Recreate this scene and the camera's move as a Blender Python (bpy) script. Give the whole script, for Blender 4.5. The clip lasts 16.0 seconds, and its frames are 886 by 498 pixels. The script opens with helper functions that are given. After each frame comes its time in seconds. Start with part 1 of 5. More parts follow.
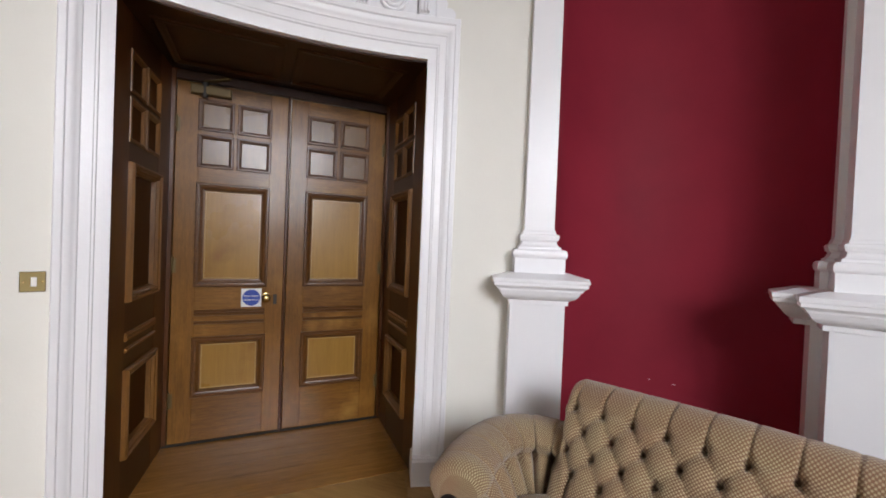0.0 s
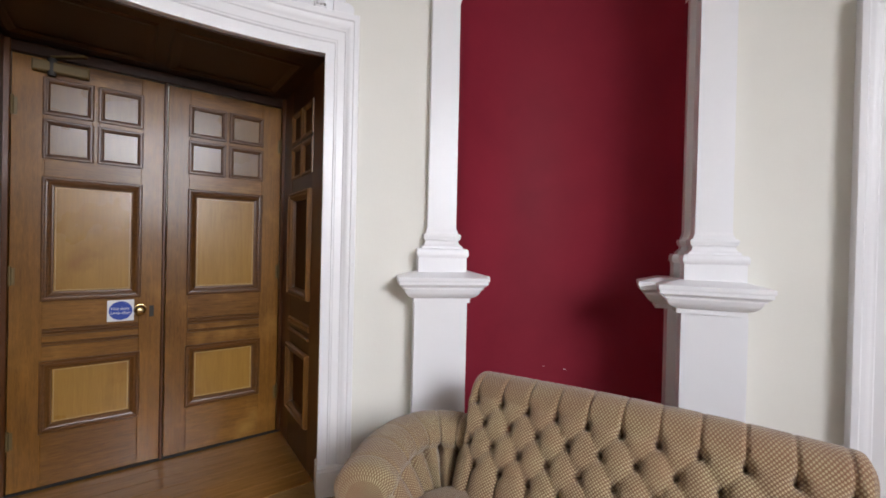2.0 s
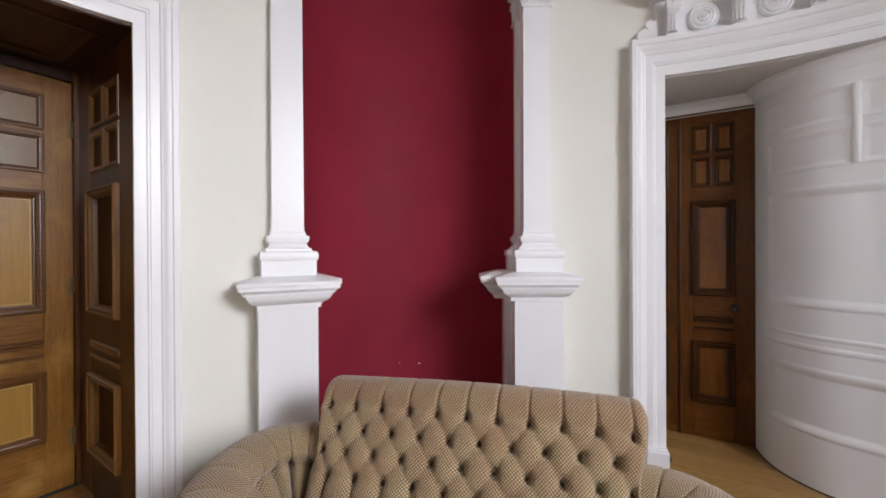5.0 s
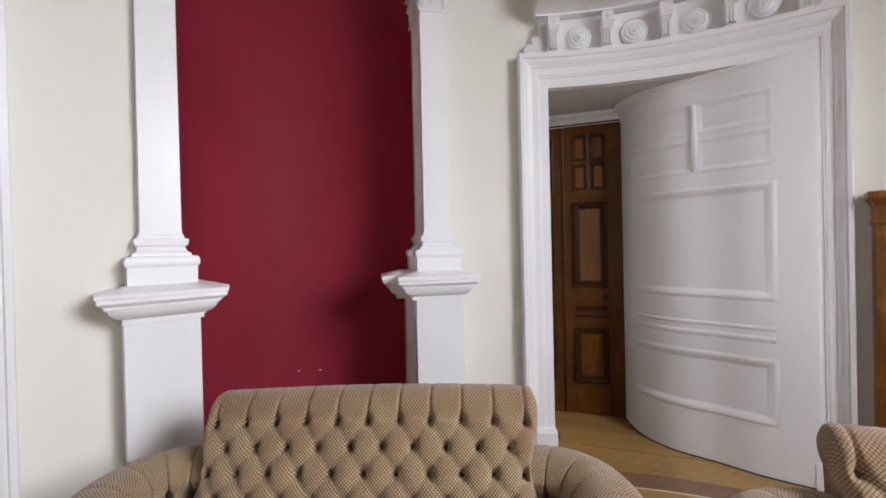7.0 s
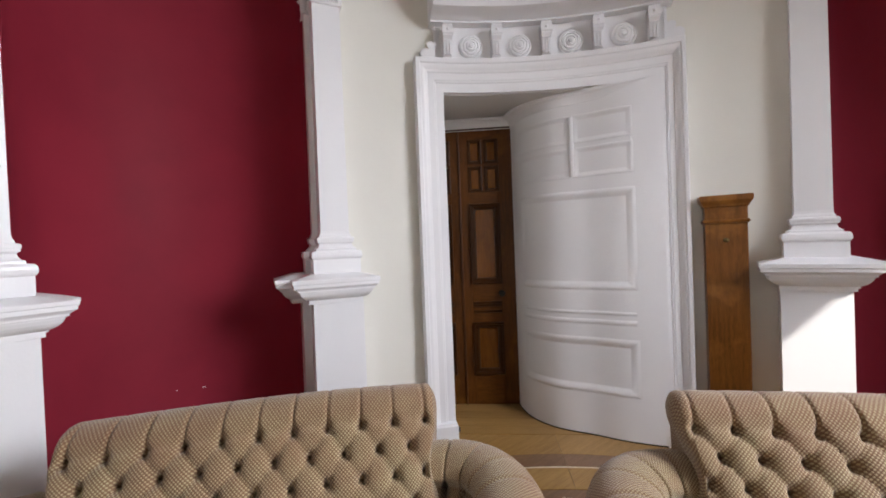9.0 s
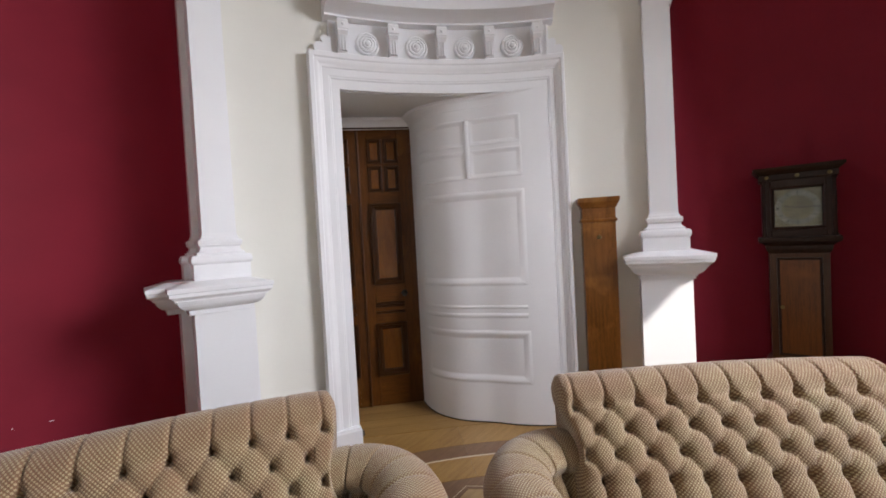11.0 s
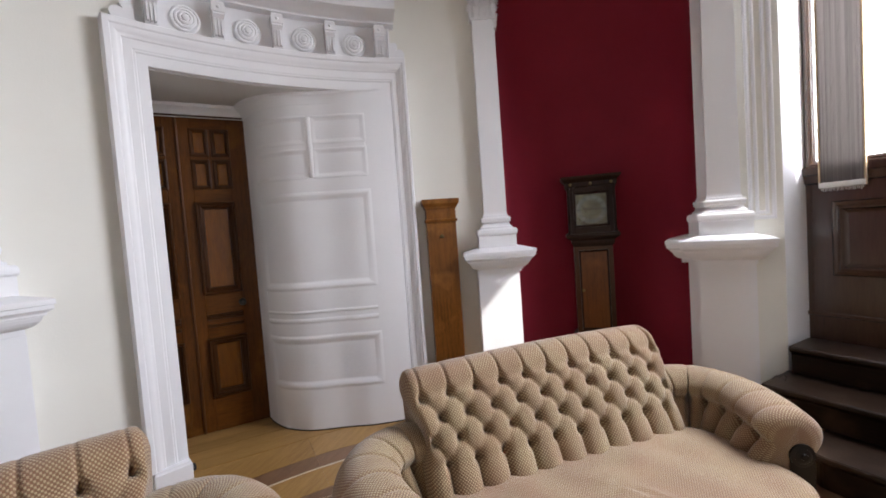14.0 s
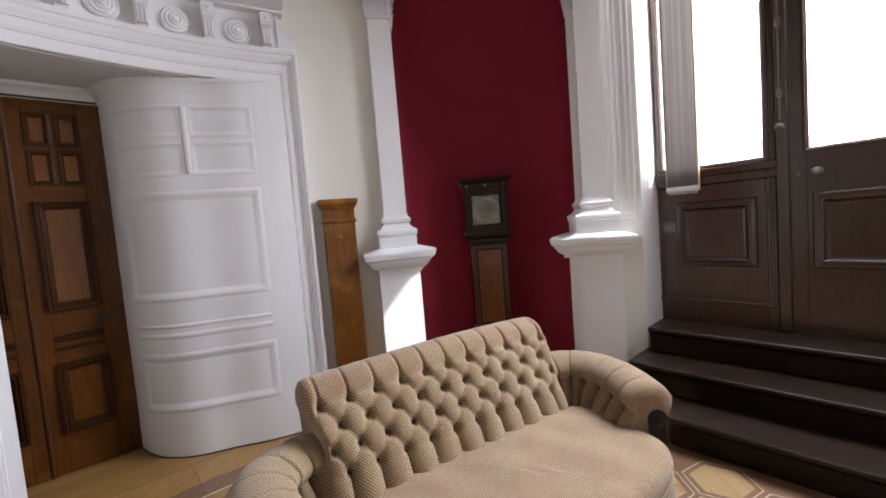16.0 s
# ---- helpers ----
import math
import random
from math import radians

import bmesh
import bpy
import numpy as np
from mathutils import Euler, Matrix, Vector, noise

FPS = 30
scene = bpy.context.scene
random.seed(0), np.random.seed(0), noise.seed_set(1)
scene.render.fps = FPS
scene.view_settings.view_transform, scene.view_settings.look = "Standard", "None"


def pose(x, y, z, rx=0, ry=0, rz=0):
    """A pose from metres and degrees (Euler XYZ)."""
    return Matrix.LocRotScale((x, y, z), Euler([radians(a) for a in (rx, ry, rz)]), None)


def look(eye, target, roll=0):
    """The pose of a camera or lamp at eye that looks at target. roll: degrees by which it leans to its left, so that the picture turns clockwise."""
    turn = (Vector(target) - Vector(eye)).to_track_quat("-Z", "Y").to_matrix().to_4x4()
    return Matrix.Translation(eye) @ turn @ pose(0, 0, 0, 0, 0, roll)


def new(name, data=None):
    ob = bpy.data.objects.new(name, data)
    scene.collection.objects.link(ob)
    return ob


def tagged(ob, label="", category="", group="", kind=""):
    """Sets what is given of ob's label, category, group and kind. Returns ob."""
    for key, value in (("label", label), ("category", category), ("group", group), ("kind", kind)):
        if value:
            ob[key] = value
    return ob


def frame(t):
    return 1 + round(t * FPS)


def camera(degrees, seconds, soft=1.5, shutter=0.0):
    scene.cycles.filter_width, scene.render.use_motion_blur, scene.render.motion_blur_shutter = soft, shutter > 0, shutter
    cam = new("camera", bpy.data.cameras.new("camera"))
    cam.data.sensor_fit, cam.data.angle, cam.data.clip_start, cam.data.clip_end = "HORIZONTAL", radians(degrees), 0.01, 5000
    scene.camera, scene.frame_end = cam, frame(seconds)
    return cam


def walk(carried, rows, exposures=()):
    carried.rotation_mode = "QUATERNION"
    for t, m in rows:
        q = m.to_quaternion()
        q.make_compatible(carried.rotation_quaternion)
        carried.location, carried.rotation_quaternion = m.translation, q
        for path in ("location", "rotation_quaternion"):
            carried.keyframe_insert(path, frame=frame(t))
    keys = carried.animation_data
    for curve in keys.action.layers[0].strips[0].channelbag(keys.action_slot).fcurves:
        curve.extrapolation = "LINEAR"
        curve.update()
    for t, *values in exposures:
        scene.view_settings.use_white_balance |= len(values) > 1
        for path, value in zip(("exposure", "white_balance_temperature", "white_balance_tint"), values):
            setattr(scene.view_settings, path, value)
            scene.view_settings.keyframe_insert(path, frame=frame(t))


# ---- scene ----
cam = camera(95.0, 16.0, soft=1.78)
PATH = [
    (0, (0.001, 0.12, 1.5), (0.026, 2.12, 1.471), 2.3),
    (0.5, (0.008, 0.12, 1.5), (0.148, 2.115, 1.475), 2.0),
    (1, (0.015, 0.119, 1.5), (0.263, 2.103, 1.48), 1.8),
    (1.5, (0.022, 0.118, 1.501), (0.382, 2.085, 1.484), 1.5),
    (2, (0.028, 0.117, 1.501), (0.498, 2.061, 1.487), 1.3),
    (2.5, (0.035, 0.115, 1.501), (0.616, 2.029, 1.491), 1.0),
    (3, (0.041, 0.113, 1.501), (0.73, 1.99, 1.492), 0.7),
    (3.5, (0.048, 0.11, 1.502), (0.843, 1.945, 1.494), 0.5),
    (4, (0.054, 0.107, 1.502), (0.954, 1.893, 1.496), 0.2),
    (4.5, (0.06, 0.104, 1.502), (1.06, 1.836, 1.496), -0.1),
    (5, (0.066, 0.1, 1.502), (1.166, 1.771, 1.495), -0.3),
    (5.5, (0.072, 0.096, 1.503), (1.266, 1.701, 1.495), -0.6),
    (6, (0.077, 0.092, 1.503), (1.364, 1.623, 1.493), -0.8),
    (6.5, (0.082, 0.087, 1.503), (1.455, 1.542, 1.492), -1.1),
    (7, (0.087, 0.082, 1.503), (1.542, 1.455, 1.49), -1.3),
    (7.5, (0.092, 0.077, 1.503), (1.625, 1.362, 1.487), -1.6),
    (8, (0.096, 0.071, 1.504), (1.703, 1.263, 1.486), -1.8),
    (8.5, (0.1, 0.066, 1.504), (1.771, 1.165, 1.483), -2.0),
    (9, (0.104, 0.06, 1.504), (1.839, 1.054, 1.478), -2.2),
    (9.5, (0.107, 0.054, 1.504), (1.897, 0.947, 1.474), -2.5),
    (10, (0.11, 0.047, 1.505), (1.949, 0.834, 1.468), -2.7),
    (10.5, (0.113, 0.041, 1.505), (1.994, 0.718, 1.462), -2.9),
    (11, (0.115, 0.034, 1.505), (2.033, 0.6, 1.456), -3.1),
    (11.5, (0.117, 0.027, 1.505), (2.064, 0.481, 1.449), -3.3),
    (12, (0.118, 0.02, 1.506), (2.089, 0.356, 1.442), -3.5),
    (12.5, (0.119, 0.013, 1.506), (2.106, 0.233, 1.435), -3.7),
    (13, (0.12, 0.006, 1.506), (2.116, 0.106, 1.428), -3.8),
    (13.5, (0.12, -0.001, 1.506), (2.118, -0.019, 1.42), -4.0),
    (14, (0.12, -0.008, 1.506), (2.113, -0.145, 1.412), -4.1),
    (14.5, (0.119, -0.015, 1.507), (2.101, -0.265, 1.404), -4.2),
    (15, (0.118, -0.022, 1.507), (2.081, -0.39, 1.395), -4.3),
    (15.5, (0.116, -0.029, 1.507), (2.054, -0.51, 1.387), -4.4),
    (16, (0.115, -0.036, 1.507), (2.019, -0.632, 1.378), -4.6),
]
EXPOSURES = [(0, 0.04, 6400, 10), (3.5, 0.1, 6350, 10), (5, 0.13, 6350, 10), (9, 0.1, 6350, 10), (12.5, 0.13, 6250, 10), (16, 0.17, 6150, 10)]
walk(cam, [(t, look(eye, target, roll)) for t, eye, target, roll in PATH], EXPOSURES)

# ---- light ----
world = bpy.data.worlds.new("world")
scene.world = world
world.use_nodes = True
wn = world.node_tree
sky = wn.nodes.new("ShaderNodeTexSky")
sky.sky_type = "NISHITA"
sky.sun_disc = False
sky.sun_elevation = radians(40)
sky.sun_rotation = radians(190)
wn.links.new(sky.outputs["Color"], wn.nodes["Background"].inputs["Color"])
wn.nodes["Background"].inputs["Strength"].default_value = 0.15

CX, CY, PHI = 0.374, -0.394, 20.34


def bay(axis, lat=0.0, rad=0.0, z=0.0, turn=0.0):
    """Place in a bay of the round room: lat to the right, rad outwards from the room's centre."""
    return pose(CX, CY, 0, 0, 0, -(PHI + axis)) @ pose(lat, rad, z, 0, 0, turn)


AXIS_A, AXIS_N1, AXIS_B, AXIS_N2, AXIS_D = -43.9, 0.0, 45.4, 90.0, 135.0
WALL_R, WALL_OUT, ROOM_H = 3.12, 3.5, 6.4
OPEN_H = 2.63
NICHE_W, NICHE_D, NICHE_Y = 0.755, 0.6, 3.22

sun = new("sun", bpy.data.lights.new("sun", "SUN"))
sun.data.energy, sun.data.angle, sun.data.color = 7.0, radians(0.6), (1.0, 0.95, 0.87)
sun_from = bay(AXIS_D) @ Vector((2.62, 1.66, 2.57)) - bay(AXIS_D) @ Vector((0, 0, 0))
sun.matrix_basis = look(tuple(sun_from * 5), (0, 0, 0))

window_light = new("window_light", bpy.data.lights.new("window_light", "AREA"))
window_light.data.shape, window_light.data.size, window_light.data.size_y = "RECTANGLE", 2.3, 2.1
window_light.data.energy, window_light.data.color = 290.0, (0.94, 0.935, 1.0)
window_light.matrix_basis = bay(AXIS_D, 0.0, 3.36, 2.85) @ pose(0, 0, 0, -54, 0, 0)
window_light.data.spread = radians(132)


# ---- materials ----
def mat(name, rough=0.5, metal=0.0, coat=0.0):
    m = bpy.data.materials.new(name)
    m.use_nodes = True
    t = m.node_tree
    b = t.nodes["Principled BSDF"]
    b.inputs["Roughness"].default_value = rough
    b.inputs["Metallic"].default_value = metal
    b.inputs["Coat Weight"].default_value = coat
    b.inputs["Coat Roughness"].default_value = 0.15
    return m, t, b


def node(t, kind, ins=None, **props):
    n = t.nodes.new(kind)
    for k, v in props.items():
        if k == "operation":
            n.operation = v
        elif k == "blend_type":
            n.blend_type = v
        elif k == "data_type":
            n.data_type = v
        elif k == "feature":
            n.feature = v
    for k, v in (ins or {}).items():
        if isinstance(v, bpy.types.NodeSocket):
            t.links.new(v, n.inputs[k])
        else:
            n.inputs[k].default_value = v
    return n


def mix(t, fac, a, b, mode="MIX"):
    n = t.nodes.new("ShaderNodeMix")
    n.data_type, n.blend_type = "RGBA", mode
    for i, v in ((0, fac), (6, a), (7, b)):
        if isinstance(v, bpy.types.NodeSocket):
            t.links.new(v, n.inputs[i])
        else:
            n.inputs[i].default_value = v if i == 0 else (*v, 1.0)
    return n.outputs[2]


def ramp(t, fac, lo, hi):
    n = node(t, "ShaderNodeMapRange", {"Value": fac, "From Min": lo, "From Max": hi})
    n.clamp = True
    return n.outputs[0]


def obj_noise(t, scale, detail=4.0, stretch=(1, 1, 1), rough=0.55):
    c = t.nodes.new("ShaderNodeTexCoord")
    mp = node(t, "ShaderNodeMapping", {"Vector": c.outputs["Object"], "Scale": stretch})
    return node(t, "ShaderNodeTexNoise", {"Vector": mp.outputs[0], "Scale": scale, "Detail": detail, "Roughness": rough}).outputs["Fac"]


def bump(t, b, height, strength, dist):
    n = node(t, "ShaderNodeBump", {"Height": height, "Strength": strength, "Distance": dist})
    t.links.new(n.outputs[0], b.inputs["Normal"])


def paint(name, col, rough, vary=0.04, bumpy=0.15, blotch=1.3, patchy=1.0):
    m, t, b = mat(name, rough)
    big, fine = obj_noise(t, blotch, 5), obj_noise(t, 90, 3)
    c = mix(t, ramp(t, big, 0.3, 0.7), tuple(v * (1 - vary) for v in col), tuple(min(1, v * (1 + vary)) for v in col))
    t.links.new(c, b.inputs["Base Color"])
    r = node(t, "ShaderNodeMapRange", {"Value": big, "From Min": 0.3, "From Max": 0.7, "To Min": rough - 0.05 * patchy, "To Max": rough + 0.08 * patchy})
    t.links.new(r.outputs[0], b.inputs["Roughness"])
    bump(t, b, fine, bumpy, 0.004)
    return m


def wood(name, dark, light, rough, along="z", coat=0.3, grain=1.0, worn=None, shine=0.4):
    m, t, b = mat(name, rough, coat=coat)
    b.inputs["Specular IOR Level"].default_value = shine
    st = {"z": (14, 14, 0.9), "x": (0.9, 14, 14), "y": (14, 0.9, 14)}[along]
    fib, streak = obj_noise(t, 4 * grain, 8, st, 0.65), obj_noise(t, 22 * grain, 5, st, 0.6)
    blot = obj_noise(t, 1.7, 4)
    info = t.nodes.new("ShaderNodeObjectInfo")
    f = node(t, "ShaderNodeMath", {0: fib, 1: streak}, operation="ADD").outputs[0]
    f = node(t, "ShaderNodeMath", {0: f, 1: node(t, "ShaderNodeMath", {0: blot, 1: 0.6}, operation="MULTIPLY").outputs[0]}, operation="ADD").outputs[0]
    rnd = node(t, "ShaderNodeMapRange", {"Value": info.outputs["Random"], "To Min": -0.09, "To Max": 0.09}).outputs[0]
    f = node(t, "ShaderNodeMath", {0: f, 1: rnd}, operation="ADD").outputs[0]
    c = mix(t, ramp(t, f, 0.95, 1.65), dark, light)
    if worn:
        c = mix(t, ramp(t, obj_noise(t, 3.1, 5), 0.55, 0.75), c, worn)
    t.links.new(c, b.inputs["Base Color"])
    rr = node(t, "ShaderNodeMapRange", {"Value": blot, "From Min": 0.3, "From Max": 0.7, "To Min": rough - 0.025, "To Max": rough + 0.04})
    t.links.new(rr.outputs[0], b.inputs["Roughness"])
    bump(t, b, streak, 0.12, 0.002)
    return m


CREAM = paint("cream_wall_paint", (0.77, 0.753, 0.688), 0.6, 0.03)
WHITE = paint("white_gloss_paint", (0.82, 0.817, 0.83), 0.34, 0.025, 0.1, 1.3, 0.2)
CEIL = paint("white_ceiling_paint", (0.68, 0.675, 0.66), 0.7)
RED = paint("crimson_wall_paint", (0.258, 0.0235, 0.041), 0.55, 0.1, 0.12, 1.5)
RED.node_tree.nodes["Principled BSDF"].inputs["Specular IOR Level"].default_value = 0.09
OAK_V = wood("oak_upright_grain", (0.09, 0.033, 0.004), (0.285, 0.127, 0.0215), 0.32, "z", 0.15, 1.0, (0.34, 0.168, 0.037), 0.3)
OAK_H = wood("oak_level_grain", (0.088, 0.032, 0.004), (0.275, 0.124, 0.0215), 0.32, "x", 0.15, 1.0, (0.37, 0.195, 0.047), 0.3)
OAK_PANEL = wood("oak_pale_panel", (0.285, 0.148, 0.0275), (0.385, 0.21, 0.042), 0.28, "z", 0.15, 0.4, (0.225, 0.1, 0.02), 0.4)
OAK_SMALL = wood("brown_oak_small_panel", (0.125, 0.06, 0.0145), (0.2, 0.105, 0.027), 0.28, "z", 0.15, 0.5, None, 0.5)
# One oak in two tones: lit reveals and shaded soffit, put into the colour.
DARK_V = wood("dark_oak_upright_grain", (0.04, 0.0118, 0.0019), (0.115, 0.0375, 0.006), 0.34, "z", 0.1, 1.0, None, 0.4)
DARK_H = wood("shaded_oak_level_grain", (0.018, 0.0048, 0.0007), (0.055, 0.0162, 0.0024), 0.36, "x", 0.1, 1.0, None, 0.35)
# Paler oak for the lining mouldings: their gold highlight is in the colour.
EDGE = wood("lit_oak_edge", (0.085, 0.033, 0.0065), (0.25, 0.112, 0.024), 0.32, "z", 0.1, 1.0, None, 0.4)
MOULD = wood("warm_oak_moulding", (0.06, 0.022, 0.0042), (0.16, 0.066, 0.0135), 0.3, "x", 0.1, 1.0, None, 0.4)
BROWN = wood("chestnut_case_wood", (0.085, 0.028, 0.0045), (0.26, 0.1, 0.0175), 0.34, "z", 0.1, 1.0, (0.36, 0.16, 0.034), 0.3)
CLOCKW = wood("dark_clock_wood", (0.01, 0.0045, 0.0028), (0.034, 0.0145, 0.0085), 0.3, "z", 0.05, 1.0, None, 0.2)
CLOCKD = wood("clock_door_wood", (0.065, 0.018, 0.004), (0.19, 0.062, 0.012), 0.36, "z", 0.05, 1.0, (0.24, 0.085, 0.016))
DOORD = wood("dark_brown_door_wood", (0.036, 0.016, 0.0085), (0.062, 0.0285, 0.0155), 0.24, "z", 0.5, 0.6, None, 0.5)
# Treads paler, risers darker: how light falls on the steps is in the colours.
STAIRW = wood("shaded_stair_wood", (0.006, 0.003, 0.0018), (0.02, 0.0095, 0.0055), 0.4, "x", 0.0, 1.0, (0.045, 0.026, 0.016), 0.15)
TREADW = wood("worn_lit_tread", (0.012, 0.0066, 0.004), (0.036, 0.0215, 0.0138), 0.36, "x", 0.0, 1.0, (0.056, 0.036, 0.024), 0.24)
FLOORW = wood("pale_oak_board", (0.23, 0.122, 0.034), (0.43, 0.258, 0.09), 0.34, "x", 0.15, 0.6)
# Doorway boards: the alcove's shade and the mirrored dark door are in the colour.
FLOORA = wood("shaded_varnished_oak_board", (0.2, 0.085, 0.015), (0.38, 0.185, 0.042), 0.15, "x", 0.5, 0.6)
HEXW = wood("tan_oak_floor_tile", (0.3, 0.195, 0.088), (0.48, 0.34, 0.165), 0.28, "x", 0.3, 0.6)
INLAY_D = wood("brown_inlay", (0.13, 0.068, 0.036), (0.26, 0.15, 0.085), 0.35, "x")
INLAY_L = wood("pale_inlay", (0.6, 0.5, 0.36), (0.75, 0.66, 0.5), 0.35, "x")
BRASS = mat("brass", 0.25, 1.0)[0]
BRASS.node_tree.nodes["Principled BSDF"].inputs["Base Color"].default_value = (0.62, 0.46, 0.2, 1)
OLDBRASS = paint("dull_brass_plate", (0.23, 0.175, 0.075), 0.45, 0.2)
OLDBRASS.node_tree.nodes["Principled BSDF"].inputs["Metallic"].default_value = 0.9
DULL = paint("dark_old_brass", (0.15, 0.105, 0.042), 0.45, 0.3)
DULL.node_tree.nodes["Principled BSDF"].inputs["Specular IOR Level"].default_value = 0.25
BLACK = paint("black_shadow_gap", (0.012, 0.01, 0.009), 0.7)
IRON = paint("dark_iron", (0.03, 0.026, 0.022), 0.6)
EBONY = paint("ebonised_wood", (0.009, 0.0065, 0.0055), 0.42, 0.2)
EBONY.node_tree.nodes["Principled BSDF"].inputs["Specular IOR Level"].default_value = 0.25
PLASTIC = paint("white_plastic", (0.8, 0.8, 0.78), 0.3, 0.01, 0.0)
BLUE = paint("blue_sign_print", (0.02, 0.06, 0.36), 0.35, 0.02, 0.0)


def glass_material():
    m = bpy.data.materials.new("window_glass")
    m.use_nodes = True
    t = m.node_tree
    t.nodes.clear()
    out = t.nodes.new("ShaderNodeOutputMaterial")
    clear = node(t, "ShaderNodeBsdfTransparent", {"Color": (0.95, 0.97, 0.96, 1)})
    gloss = node(t, "ShaderNodeBsdfGlossy", {"Roughness": 0.02})
    fres = node(t, "ShaderNodeFresnel", {"IOR": 1.45})
    mx = node(t, "ShaderNodeMixShader", {0: fres.outputs[0], 1: clear.outputs[0], 2: gloss.outputs[0]})
    t.links.new(mx.outputs[0], out.inputs[0])
    return m


GLASS = glass_material()


def fabric(name, base, dot, worn, size, crest=9.0, sheen=0.3):
    """Woven velvet: staggered pale dots on a brown ground, rubbed in places and along the crest."""
    m, t, b = mat(name, 0.85)
    b.inputs["Sheen Weight"].default_value = sheen
    b.inputs["Sheen Roughness"].default_value = 0.5
    uv = t.nodes.new("ShaderNodeTexCoord").outputs["UV"]
    mp = node(t, "ShaderNodeMapping", {"Vector": uv, "Scale": (1 / size, 1 / size, 1), "Rotation": (0, 0, radians(45))}).outputs[0]
    sep = node(t, "ShaderNodeSeparateXYZ", {0: mp})
    sx = node(t, "ShaderNodeMath", {0: node(t, "ShaderNodeMath", {0: sep.outputs[0], 1: 2 * math.pi}, operation="MULTIPLY").outputs[0]}, operation="COSINE").outputs[0]
    sy = node(t, "ShaderNodeMath", {0: node(t, "ShaderNodeMath", {0: sep.outputs[1], 1: 2 * math.pi}, operation="MULTIPLY").outputs[0]}, operation="COSINE").outputs[0]
    s = node(t, "ShaderNodeMath", {0: sx, 1: sy}, operation="ADD").outputs[0]
    d = ramp(t, s, -0.15, 0.95)
    rub = ramp(t, node(t, "ShaderNodeSeparateXYZ", {0: uv}).outputs[1], crest, crest + 0.14)
    wear = node(t, "ShaderNodeMath", {0: ramp(t, obj_noise(t, 4.5, 5), 0.46, 0.68), 1: rub}, operation="MAXIMUM").outputs[0]
    ground = mix(t, wear, base, worn)
    dots = mix(t, ramp(t, wear, 0.0, 1.6), dot, tuple((p + 1.4 * q) / 2.4 for p, q in zip(dot, worn)))
    fine = obj_noise(t, 160, 3)
    c = mix(t, d, ground, dots)
    soft = mix(t, ramp(t, obj_noise(t, 6, 5), 0.36, 0.66), (0.88, 0.79, 0.74), (1.0, 1.02, 0.94))
    c = mix(t, 1.0, c, soft, "MULTIPLY")
    t.links.new(c, b.inputs["Base Color"])
    h = node(t, "ShaderNodeMath", {0: d, 1: fine}, operation="ADD").outputs[0]
    bump(t, b, h, 0.5, 0.003)
    return m


FABRIC = fabric("dotted_velvet", (0.178, 0.104, 0.052), (0.455, 0.382, 0.236), (0.215, 0.115, 0.06), 0.0098, 0.43)
SEATF = fabric("worn_seat_velvet", (0.22, 0.135, 0.075), (0.365, 0.28, 0.168), (0.28, 0.168, 0.096), 0.0088)
# Darker velvet for the buttons: the shade in their holes is in the colour.
HOLE = fabric("shaded_button_velvet", (0.125, 0.075, 0.042), (0.25, 0.19, 0.12), (0.18, 0.11, 0.07), 0.0118)



# ---- mesh helpers ----
def part(name, verts, faces, material, parent=None, label="", smooth=False, uvs=None):
    me = bpy.data.meshes.new(name)
    me.from_pydata([tuple(v) for v in verts], [], faces)
    me.materials.append(material)
    if uvs is not None:
        layer = me.uv_layers.new(name="UVMap")
        for loop in me.loops:
            layer.data[loop.index].uv = uvs[loop.vertex_index]
    bm = bmesh.new()
    bm.from_mesh(me)
    bmesh.ops.recalc_face_normals(bm, faces=bm.faces)
    bm.to_mesh(me)
    bm.free()
    if smooth:
        me.shade_smooth()
        me.set_sharp_from_angle(angle=radians(38 if smooth is True else smooth))
    ob = new(name, me)
    ob.parent = parent
    if label:
        ob["label"] = label
    return ob


def thing(name, m, label, category, group="", kind=""):
    ob = tagged(new(name), label, category, group, kind)
    ob.empty_display_size = 0.1
    ob.matrix_basis = m
    return ob


def flat(x, z, h):
    """A face that looks towards -y."""
    return (x, -h, z)


def join(*meshes):
    vs, fs = [], []
    for v, f in meshes:
        k = len(vs)
        vs += v
        fs += [tuple(i + k for i in g) for g in f]
    return vs, fs


def slab(x0, x1, z0, z1, h0, h1, surf=flat, nx=1):
    """A board on a surface: from h0 (back) to h1 (front)."""
    vs, fs = [], []
    for i in range(nx + 1):
        x = x0 + (x1 - x0) * i / nx
        vs += [surf(x, z0, h0), surf(x, z0, h1), surf(x, z1, h1), surf(x, z1, h0)]
    for i in range(nx):
        a, b = 4 * i, 4 * i + 4
        fs += [(a + j, a + (j + 1) % 4, b + (j + 1) % 4, b + j) for j in range(4)]
    fs += [(0, 1, 2, 3), (4 * nx, 4 * nx + 3, 4 * nx + 2, 4 * nx + 1)]
    return vs, fs


def soft_slab(x0, x1, z0, z1, h0, h1, surf=flat, nx=1, e=0.003):
    """A board with eased front edges."""
    return ringed([(x0, x1, z0, z1, h0), (x0, x1, z0, z1, h1 - e), (x0 + e, x1 - e, z0 + e, z1 - e, h1)], surf, nx)


